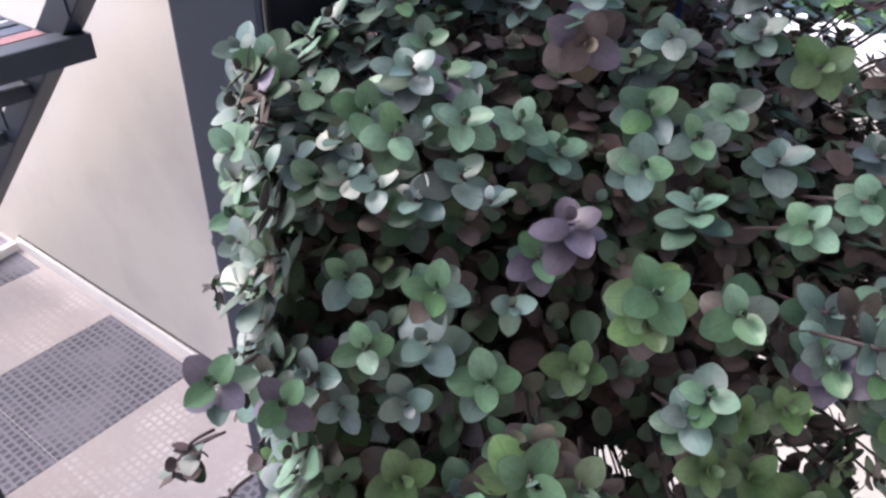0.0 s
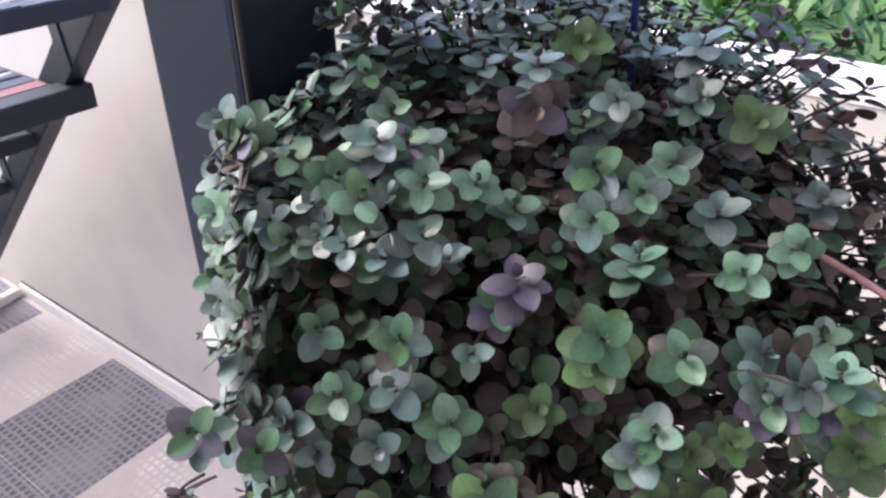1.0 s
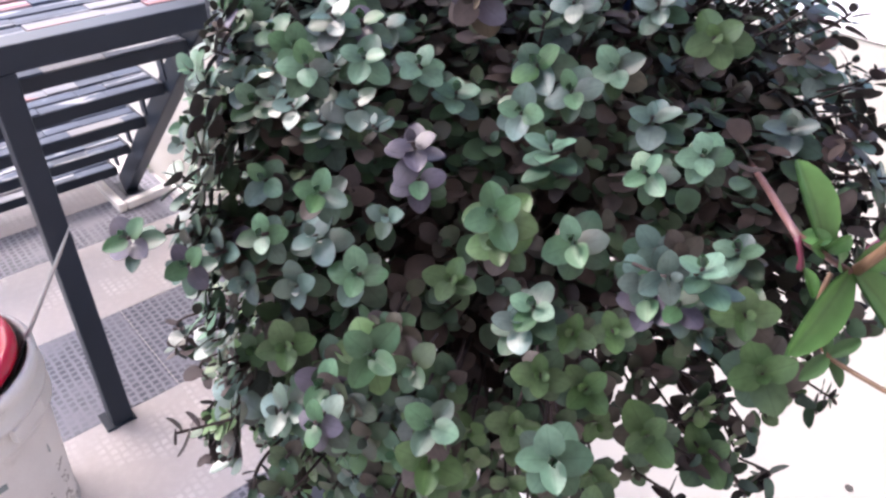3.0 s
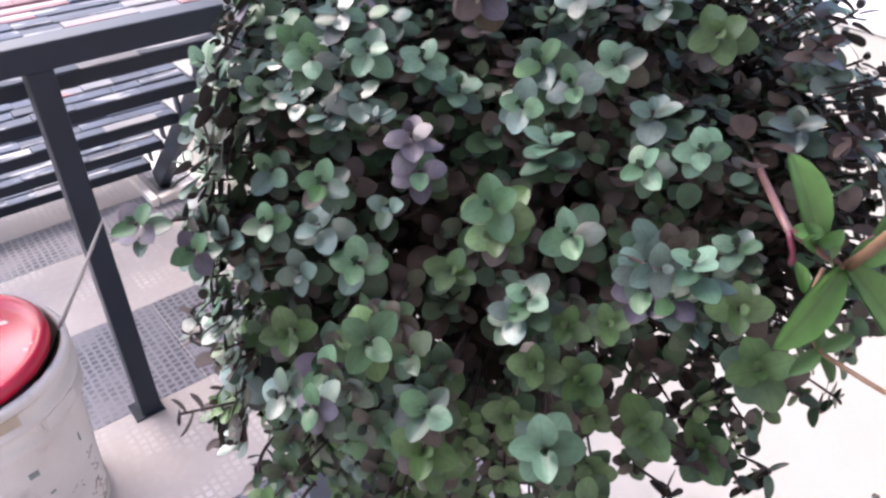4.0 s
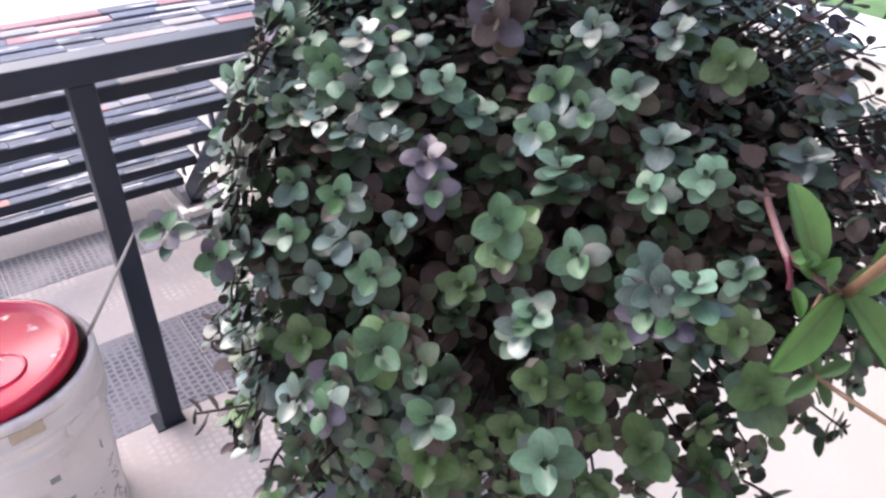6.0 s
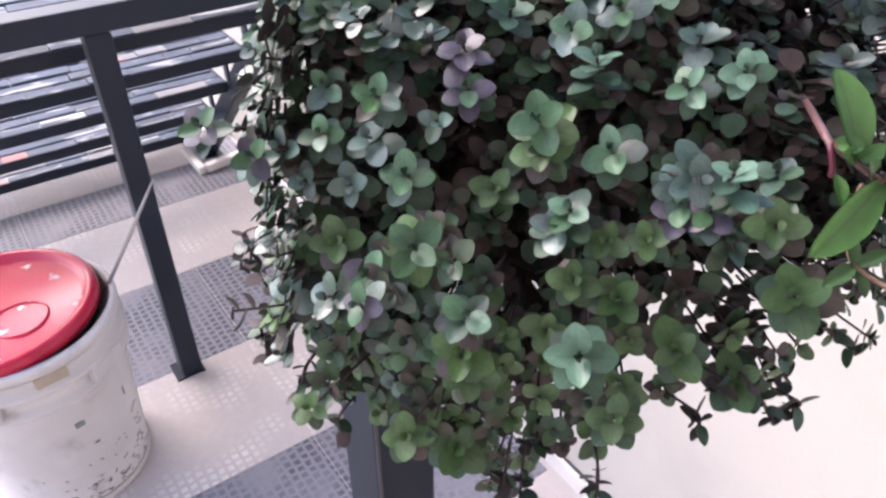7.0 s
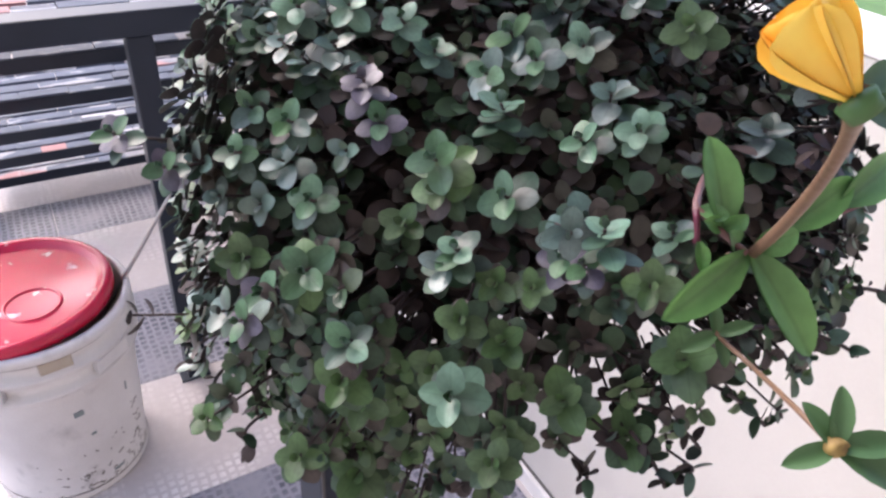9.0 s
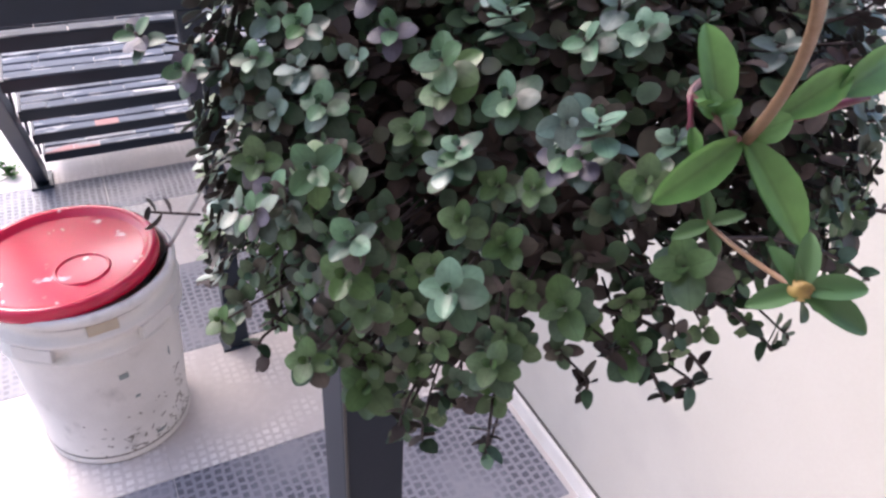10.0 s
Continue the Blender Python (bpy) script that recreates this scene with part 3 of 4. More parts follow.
bm = lathe([(0.0, -0.034), (0.028, -0.034), (0.036, 0.0), (0.039, 0.001), (0.039, 0.007), (0.035, 0.007), (0.034, -0.004), (0.0, -0.005)], 40)
pot = part("pot", bm, M_POT, plant, "black plastic hanging pot", True)
pot.location = BASE - o + Vector((0, 0, -0.012))
for a in (200, 12, 100):
    bm = bmesh.new()
    s = BASE + Vector((0.036 * math.cos(radians(a)), 0.036 * math.sin(radians(a)), -0.004))
    tube(bm, [s - o, (s.lerp(Vector((BASE.x, BASE.y, 1.62)), 0.5)) - o, Vector((BASE.x, BASE.y, 1.62)) - o], 0.0011, 8)
    part("cord", bm, M_CORD, plant, "bright blue plastic hanger cord", True)

FIVE = (-1, -0.5, 0, 0.5, 1)
SHAPES = ((0.84, 0.16, -0.12), (0.92, 0.08, -0.20), (0.78, 0.26, -0.06), (0.88, -0.06, -0.24))
ROWS_BY_KIND = [blade_points(*s) for s in SHAPES]
SLIM_ROWS = blade_points(0.55, 0.3, -0.2)
LEAF_MESH = {}
for kind in ("young", "mature", "dull", "olive", "fresh", "mint", "sage", "rust", "purple", "brown", "bud"):
    for v, s in enumerate(SHAPES):
        bm = bmesh.new()
        rows = blade_points(0.80, 1.1, 0.28, across=FIVE) if kind == "bud" else blade_points(*s, across=FIVE)
        blade(bm, rows, Matrix.Identity(4), 0.022)
        me = bpy.data.meshes.new("leaf")
        bm.to_mesh(me)
        bm.free()
        me.materials.append(LEAVES["object"]["young" if kind == "bud" else kind])
        me.materials.append(LEAVES["object"]["mature" if kind == "bud" else "under"])
        LEAF_MESH[kind, v] = me
SLOT = {"young": 0, "bud": 0, "mature": 1, "purple": 2, "brown": 3, "dull": 5, "olive": 6, "rust": 7, "inner": 8, "sage": 9, "mint": 10, "fresh": 11}


def shoot_leaves(rng, n, size, mood, az=None):
    """Poses of the leaves of one shoot whose tip is at the origin and whose axis is z: (kind, variant, matrix)."""
    out = []
    loose = 1.0 if az is None else 0.55
    az = rng.uniform(0, 360) if az is None else az
    z = 0.0
    for i in range(n):
        ring, k = divmod(i, 2)
        ring = min(ring, 4)
        s = size * (0.46, 0.92, 1.06, 1.12, 1.08)[ring] * rng.uniform(0.90, 1.10)
        tilt = (26, 60, 76, 88, 97)[ring] + rng.uniform(-10, 10) * loose
        turn = az + 180 * k + (-85, 0, 88, 150, 215)[ring] + rng.uniform(-18, 18) * loose
        m = (Matrix.Translation((0, 0, z)) @ Matrix.Rotation(radians(turn), 4, "Z") @ Matrix.Rotation(radians(90 - tilt), 4, "X")
             @ Matrix.Translation((0, 0.0005, 0)) @ Matrix.Rotation(radians(rng.uniform(-12, 12)), 4, "Y") @ Matrix.Diagonal((s, s, s, 1)))
        if mood == "purple":
            kind = "purple"
        elif mood == "brown":
            kind = "brown" if rng.random() < 0.7 else "dull"
        elif mood == "olive":
            kind = "olive" if i < 6 else "dull"
        elif mood == "fresh":
            kind = "bud" if i < 2 else "fresh" if i < 6 else "olive"
        elif mood == "rust":
            kind = rng.choice(("rust", "rust", "purple", "mature"))
        elif mood == "mauve":
            kind = rng.choice(("purple", "brown", "rust"))
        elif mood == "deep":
            # dull and brown tones darken recessed shoots in place of shade
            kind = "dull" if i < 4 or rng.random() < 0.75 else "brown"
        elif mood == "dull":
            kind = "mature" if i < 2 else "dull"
        elif mood == "dusky":
            kind = "bud" if i < 2 else rng.choice(("young", "fresh")) if i < 4 else "purple" if i < 7 else "mature"
        elif mood == "mint":
            kind = "bud" if i < 2 else "mint" if i < 5 else rng.choice(("mint", "mature")) if i < 8 else "mature"
        elif mood == "sage":
            kind = "sage" if i < 6 else "mature"
        else:
            kind = "bud" if i < 2 else "young" if i < 4 else rng.choice(("young", "sage", "fresh", "mature")) if i < 6 else ("mature" if rng.random() < 0.8 else "dull")
        out.append((kind, rng.randrange(4), m))
        z -= size * (0.03 if k == 0 else (0.14, 0.16, 0.22, 0.26, 0.26)[ring])
    return out, z


def aim(at, axis, rng):
    q = axis.to_track_quat("Z", "Y").to_matrix().to_4x4()
    return Matrix.Translation(at) @ q @ Matrix.Rotation(rng.uniform(0, 6.28), 4, "Z")


def stem_path(tip, axis, low, rng, keep=0):
    """From a shoot's tip back down its axis and then to the pot."""
    a = tip + axis * low * (1.0 if tip.z > 1.08 else 0.4)
    root = BASE + Vector((rng.uniform(-0.024, 0.024), rng.uniform(-0.024, 0.024), -0.004))
    mid = a.lerp(root, 0.5) + Vector((0, 0, 0.012))
    return bezier(tip, a, mid + Vector((rng.gauss(0, 0.006), rng.gauss(0, 0.006), rng.gauss(0, 0.006))), root, 7)[:keep or (3 if tip.z > 1.08 else 4)]


def shoot_as_part(rng, tip, axis, size, mood, n, first=None):
    leaves, low = shoot_leaves(rng, n, size, mood, None if first is None else 0)
    if first is None:
        m = aim(tip, axis, rng)
    else:
        y = (first - axis * axis.dot(first)).normalized()
        m = Matrix.Translation(tip) @ Matrix((y.cross(axis), y, axis)).transposed().to_4x4()
    bm = bmesh.new()
    inv = m.inverted()
    tube(bm, [inv @ p for p in stem_path(tip, axis, low, rng)], 0.0004, 5)
    shoot = part("shoot", bm, M_STEM, plant, "", True)
    shoot.matrix_local = Matrix.Translation(-o) @ m
    for kind, v, lm in leaves:
        lf = new("leaf", LEAF_MESH[kind, v])
        lf.parent = shoot
        lf.matrix_local = lm


rng = random.Random(21)
UP = Vector((0, 0, 1))
taken = []
SIZE = 0.0064


def axis_at(p, rng, lift=0.45):
    d = dome_normal(p)
    w = Vector((rng.gauss(0, 1), rng.gauss(0, 1), rng.gauss(0, 1))) * 0.24
    return (d + UP * (lift + 1.2 * max(0.0, min(1.0, (p.z - 1.125) / 0.02))) + w).normalized()


FRONT = Vector((0.55, -0.62, 0.56)).normalized()


def rosette(tip, axis, first, size, mood):
    """A shoot that stands out from the mass: its tip, the way it faces, the way of its youngest pair and its leaves' length."""
    p = Vector(tip)
    taken.append(p)
    shoot_as_part(rng, p, Vector(axis).normalized(), size * rng.uniform(1.0, 1.08), mood, 10, Vector(first))


rosette((0.1307, 0.2165, 1.1450), (0.56, -0.68, 0.48), (-0.32, 0.36, 0.88), 0.0066, "green")
rosette((0.1481, 0.2147, 1.1434), (0.39, -0.49, 0.78), (0.02, 0.85, 0.52), 0.0055, "green")
rosette((0.1651, 0.2105, 1.1449), (0.68, -0.44, 0.59), (-0.22, 0.65, 0.73), 0.0061, "green")
rosette((0.1754, 0.2071, 1.1448), (0.56, -0.34, 0.76), (-0.65, 0.40, 0.65), 0.0055, "green")
rosette((0.1543, 0.2337, 1.1586), (0.57, -0.53, 0.62), (-0.63, 0.21, 0.75), 0.0045, "green")
rosette((0.1646, 0.2297, 1.1533), (0.58, -0.43, 0.69), (0.50, 0.86, 0.11), 0.0046, "green")
rosette((0.1705, 0.2177, 1.1525), (0.19, -0.40, 0.90), (0.49, 0.83, 0.27), 0.0048, "sage")
rosette((0.1831, 0.2172, 1.1463), (0.51, -0.40, 0.76), (-0.78, -0.59, 0.21), 0.0056, "mint")
rosette((0.1873, 0.2295, 1.1426), (0.41, -0.38, 0.83), (-0.04, 0.90, 0.43), 0.0052, "mint")
rosette((0.1932, 0.2360, 1.1360), (0.30, -0.13, 0.95), (0.60, 0.79, -0.08), 0.0053, "mint")
rosette((0.2089, 0.2412, 1.1351), (0.40, -0.68, 0.61), (0.89, 0.44, -0.09), 0.0057, "green")
rosette((0.2215, 0.2377, 1.1327), (-0.09, -0.06, 0.99), (0.88, 0.46, 0.11), 0.0061, "mint")
rosette((0.2044, 0.2505, 1.1424), (0.25, -0.74, 0.63), (0.54, 0.64, 0.55), 0.0068, "green")
rosette((0.2152, 0.2505, 1.1395), (0.29, -0.73, 0.62), (-0.58, 0.37, 0.72), 0.0054, "green")
rosette((0.2169, 0.2632, 1.1419), (0.27, -0.77, 0.58), (-0.76, 0.21, 0.62), 0.0054, "green")
rosette((0.2008, 0.2659, 1.1530), (0.19, -0.71, 0.68), (-0.52, 0.51, 0.69), 0.0053, "sage")
rosette((0.2275, 0.2859, 1.1468), (0.28, -0.79, 0.55), (0.61, 0.59, 0.53), 0.0066, "olive")
rosette((0.2398, 0.2467, 1.1306), (0.06, -0.75, 0.66), (0.49, 0.60, 0.64), 0.0051, "green")
rosette((0.2469, 0.2563, 1.1341), (0.29, -0.68, 0.68), (-0.53, 0.47, 0.70), 0.0049, "mint")
rosette((0.2428, 0.3055, 1.1230), (0.12, -0.42, 0.90), (0.87, 0.48, 0.11), 0.0070, "sage")
rosette((0.2376, 0.3276, 1.1299), (0.39, -0.53, 0.75), (0.92, 0.27, -0.28), 0.0066, "sage")
rosette((0.2120, 0.2862, 1.1643), (-0.07, -0.23, 0.97), (0.91, 0.38, 0.16), 0.0061, "sage")
rosette((0.1920, 0.2443, 1.1660), (0.04, -0.15, 0.99), (0.76, 0.64, 0.06), 0.0052, "sage")
rosette((0.1941, 0.2401, 1.1565), (0.48, -0.83, 0.26), (0.27, 0.43, 0.86), 0.0072, "mauve")
rosette((0.2108, 0.2084, 1.1390), (0.17, -0.36, 0.92), (0.64, 0.75, 0.18), 0.0052, "purple")
rosette((0.2010, 0.2172, 1.1233), (0.40, -0.55, 0.73), (-0.79, 0.20, 0.58), 0.0050, "dusky")
rosette((0.1407, 0.1977, 1.1305), (0.22, -0.73, 0.64), (0.07, 0.67, 0.74), 0.0060, "green")
rosette((0.1594, 0.2016, 1.1321), (0.55, -0.51, 0.66), (-0.83, -0.21, 0.52), 0.0065, "green")
rosette((0.1509, 0.1881, 1.1273), (0.17, -0.59, 0.79), (0.40, 0.77, 0.49), 0.0052, "green")
rosette((0.1738, 0.1938, 1.1199), (0.46, -0.53, 0.71), (-0.89, -0.30, 0.35), 0.0053, "green")
rosette((0.1918, 0.1974, 1.1232), (0.53, -0.45, 0.72), (-0.33, 0.67, 0.66), 0.0056, "green")
rosette((0.1851, 0.1857, 1.1139), (0.45, -0.46, 0.77), (-0.62, 0.46, 0.64), 0.0052, "green")
rosette((0.2031, 0.1980, 1.1073), (0.42, -0.49, 0.76), (-0.56, 0.52, 0.65), 0.0062, "green")
rosette((0.1821, 0.1692, 1.1119), (0.46, -0.49, 0.74), (0.16, 0.86, 0.48), 0.0049, "dusky")
rosette((0.1773, 0.1603, 1.1204), (0.34, -0.42, 0.84), (0.08, 0.91, 0.42), 0.0049, "dusky")
rosette((0.1607, 0.1888, 1.1050), (0.36, -0.41, 0.84), (-0.41, 0.74, 0.53), 0.0064, "dull")
rosette((0.1759, 0.1832, 1.1061), (0.47, -0.57, 0.68), (-0.16, 0.70, 0.70), 0.0055, "rust")
rosette((0.1538, 0.2598, 1.1557), (0.23, -0.25, 0.94), (0.63, 0.78, 0.05), 0.0055, "sage")
rosette((0.1718, 0.2554, 1.1595), (0.14, -0.21, 0.97), (0.75, 0.66, 0.03), 0.0054, "sage")
rosette((0.2520, 0.2361, 1.1107), (0.09, -0.66, 0.74), (-0.53, 0.60, 0.60), 0.0056, "dusky")
rosette((0.2596, 0.2353, 1.1136), (0.12, -0.60, 0.79), (0.14, 0.80, 0.59), 0.0045, "dusky")
rosette((0.2618, 0.2367, 1.1231), (-0.17, -0.20, 0.97), (0.98, 0.09, 0.19), 0.0056, "mint")
rosette((0.2551, 0.2654, 1.1104), (-0.11, -0.35, 0.93), (0.97, 0.15, 0.18), 0.0056, "green")
rosette((0.2344, 0.2168, 1.1034), (0.08, -0.36, 0.93), (0.69, 0.70, 0.21), 0.0057, "sage")
rosette((0.2229, 0.2202, 1.1231), (0.31, -0.66, 0.68), (0.62, 0.69, 0.38), 0.0069, "fresh")
rosette((0.2224, 0.2220, 1.1149), (0.34, -0.69, 0.64), (-0.65, 0.32, 0.69), 0.0065, "olive")
rosette((0.2353, 0.2314, 1.1176), (0.22, -0.69, 0.69), (-0.73, 0.36, 0.59), 0.0066, "green")
rosette((0.2363, 0.2191, 1.1075), (0.10, -0.43, 0.90), (0.97, 0.24, 0.01), 0.0056, "green")
rosette((0.2110, 0.2189, 1.0997), (0.34, -0.57, 0.75), (-0.29, 0.70, 0.66), 0.0058, "olive")
rosette((0.2153, 0.2791, 1.1535), (0.10, -0.56, 0.82), (0.84, 0.49, 0.23), 0.0053, "sage")
rosette((0.2283, 0.2641, 1.1336), (0.03, -0.45, 0.89), (0.91, 0.38, 0.16), 0.0064, "sage")
rosette((0.1864, 0.2750, 1.1617), (0.38, -0.74, 0.55), (-0.17, 0.53, 0.83), 0.0061, "olive")
rosette((0.1754, 0.2109, 1.1272), (0.48, -0.44, 0.76), (-0.35, 0.70, 0.62), 0.0062, "sage")
rosette((0.1734, 0.2241, 1.1505), (0.36, -0.35, 0.87), (0.56, 0.82, 0.10), 0.0056, "dusky")
rosette((0.1934, 0.2714, 1.1419), (0.33, -0.70, 0.64), (-0.52, 0.43, 0.74), 0.0062, "sage")
rosette((0.1432, 0.2134, 1.1412), (0.21, -0.42, 0.88), (0.43, 0.85, 0.30), 0.0061, "sage")
rosette((0.1963, 0.1820, 1.0906), (0.61, -0.44, 0.66), (-0.60, 0.29, 0.74), 0.0062, "olive")
rosette((0.2178, 0.1903, 1.0983), (0.60, -0.43, 0.67), (-0.80, -0.39, 0.46), 0.0071, "fresh")
rosette((0.2111, 0.1820, 1.0898), (0.32, -0.60, 0.73), (-0.19, 0.72, 0.67), 0.0070, "dusky")
rosette((0.2060, 0.1735, 1.0836), (0.14, -0.80, 0.59), (-0.33, 0.52, 0.79), 0.0055, "sage")
rosette((0.2203, 0.1740, 1.0913), (0.15, -0.78, 0.60), (-0.45, 0.49, 0.75), 0.0048, "dusky")
rosette((0.2328, 0.1940, 1.0866), (0.38, -0.36, 0.86), (-0.91, -0.30, 0.28), 0.0060, "green")
rosette((0.2417, 0.2268, 1.0990), (0.45, -0.62, 0.65), (-0.11, 0.68, 0.73), 0.0050, "olive")
rosette((0.2477, 0.2326, 1.1002), (0.41, -0.65, 0.64), (-0.65, 0.28, 0.70), 0.0047, "olive")
rosette((0.2401, 0.2193, 1.0901), (0.45, -0.57, 0.69), (-0.43, 0.53, 0.73), 0.0054, "olive")
rosette((0.2466, 0.2277, 1.0852), (0.40, -0.60, 0.70), (0.19, 0.80, 0.57), 0.0060, "olive")
rosette((0.2529, 0.2100, 1.0815), (0.42, -0.50, 0.76), (-0.66, 0.40, 0.63), 0.0069, "mint")
rosette((0.2571, 0.2398, 1.0700), (0.31, -0.61, 0.73), (0.37, 0.78, 0.50), 0.0071, "olive")
rosette((0.2650, 0.2564, 1.0568), (0.19, -0.58, 0.79), (0.54, 0.74, 0.41), 0.0069, "olive")
rosette((0.2695, 0.2630, 1.0843), (0.26, -0.76, 0.60), (0.60, 0.61, 0.51), 0.0078, "olive")
rosette((0.2681, 0.2465, 1.1102), (0.28, -0.72, 0.63), (-0.53, 0.43, 0.73), 0.0056, "olive")
rosette((0.2344, 0.1921, 1.0778), (0.54, -0.47, 0.70), (-0.33, 0.64, 0.69), 0.0069, "olive")
rosette((0.2296, 0.1991, 1.0613), (0.58, -0.50, 0.64), (-0.54, 0.36, 0.76), 0.0063, "olive")
rosette((0.2022, 0.1660, 1.0461), (0.38, -0.48, 0.79), (-0.29, 0.74, 0.60), 0.0046, "olive")
rosette((0.2211, 0.1845, 1.0406), (0.53, -0.36, 0.77), (-0.64, 0.42, 0.64), 0.0064, "olive")
rosette((0.2188, 0.2024, 1.0211), (0.55, -0.45, 0.71), (-0.21, 0.75, 0.63), 0.0084, "olive")
rosette((0.2575, 0.2206, 1.0582), (0.32, -0.52, 0.79), (-0.49, 0.63, 0.61), 0.0064, "olive")
rosette((0.1795, 0.1741, 1.0668), (0.35, -0.56, 0.75), (-0.23, 0.72, 0.65), 0.0069, "sage")

rosette((0.1310, 0.2410, 1.1550), (-0.35, -0.20, 0.90), (0.80, 0.60, 0.00), 0.0056, "sage")
rosette((0.1410, 0.2270, 1.1540), (-0.40, -0.30, 0.85), (0.50, 0.80, 0.20), 0.0058, "sage")
rosette((0.1400, 0.2200, 1.1520), (-0.45, -0.40, 0.80), (0.60, 0.70, 0.30), 0.0056, "mint")
rosette((0.1470, 0.2400, 1.1650), (-0.20, -0.10, 0.97), (0.80, 0.60, 0.00), 0.0055, "sage")
rosette((0.1480, 0.2330, 1.1580), (-0.20, -0.20, 0.95), (0.90, 0.30, 0.00), 0.0058, "sage")
rosette((0.1550, 0.2500, 1.1670), (-0.10, 0.00, 1.00), (0.80, 0.50, 0.00), 0.0058, "sage")
rosette((0.1570, 0.2620, 1.1640), (0.00, 0.10, 1.00), (0.60, 0.80, 0.00), 0.0055, "mint")
rosette((0.1570, 0.2820, 1.1630), (0.00, 0.10, 1.00), (0.90, 0.50, 0.00), 0.0058, "sage")
rosette((0.1430, 0.2620, 1.1620), (-0.20, 0.10, 0.95), (0.90, 0.30, 0.00), 0.0058, "sage")
rosette((0.1350, 0.2520, 1.1600), (-0.30, 0.00, 0.95), (0.80, 0.60, 0.00), 0.0056, "sage")
rosette((0.1262, 0.2112, 1.1240), (-0.45, -0.60, 0.65), (0.10, 0.20, 1.00), 0.0050, "sage")
rosette((0.1202, 0.2182, 1.1240), (-0.45, -0.55, 0.70), (0.10, 0.20, 1.00), 0.0048, "dusky")
rosette((0.1362, 0.2032, 1.1170), (-0.80, -0.50, 0.20), (0.30, -0.30, 0.90), 0.0056, "rust")
rosette((0.1302, 0.2142, 1.1380), (-0.70, -0.40, 0.50), (0.20, 0.20, 0.90), 0.0054, "sage")

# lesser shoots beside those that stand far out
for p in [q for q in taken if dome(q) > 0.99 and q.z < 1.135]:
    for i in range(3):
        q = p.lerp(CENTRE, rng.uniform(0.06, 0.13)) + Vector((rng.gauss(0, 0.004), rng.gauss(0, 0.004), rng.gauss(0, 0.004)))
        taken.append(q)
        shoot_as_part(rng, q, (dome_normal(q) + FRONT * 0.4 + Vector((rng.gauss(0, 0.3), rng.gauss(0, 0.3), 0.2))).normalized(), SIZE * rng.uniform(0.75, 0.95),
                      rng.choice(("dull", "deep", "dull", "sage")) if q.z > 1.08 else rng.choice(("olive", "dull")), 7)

# lower edge of the closed mass round the plant: it hangs lowest beside the post and is open towards the wall
EDGE = ((-1.0, -0.20), (-0.5, -0.25), (-0.35, -0.36), (-0.15, -0.46), (0.0, -0.33), (0.12, -0.22), (0.25, -0.14), (0.5, -0.11), (0.8, -0.06), (1.0, 0.05))


def low_edge(s):
    for (a, u), (b, v) in zip(EDGE, EDGE[1:]):
        if s <= b:
            return u + (v - u) * (s - a) / (b - a)
    return EDGE[-1][1]


# loose upright shoots with rusty leaves on the side towards the wall
RUSTY_TIPS = [(0.2358, 0.3184, 1.1600), (0.2346, 0.3193, 1.1510), (0.2266, 0.3212, 1.1570), (0.2186, 0.3229, 1.1620), (0.2441, 0.3165, 1.1500), (0.2400, 0.3120, 1.1420),
              (0.2520, 0.3230, 1.1350), (0.2560, 0.3150, 1.1230), (0.2080, 0.3300, 1.1660)]
for tip in RUSTY_TIPS:
    p = Vector(tip)
    taken.append(p)
    w = Vector((rng.gauss(0, 1), rng.gauss(0, 1), rng.gauss(0, 1))) * 0.16
    shoot_as_part(rng, p, (UP + AX_L * 0.2 + w).normalized(), SIZE * rng.uniform(0.85, 1.0), "rust", 9)

def side_at(z):
    """Where the flat side beside the post lies at a height: it slopes inwards a little low down."""
    return 0.15 * max(0.0, 1.11 - z) + 0.010 * min(1.0, max(0.0, (z - 1.05) / 0.02))


def beyond_side(p):
    return 0.69 * p.x + 0.72 * p.y < 0.228 + side_at(p.z)


near, rest = [], []
tries = 0
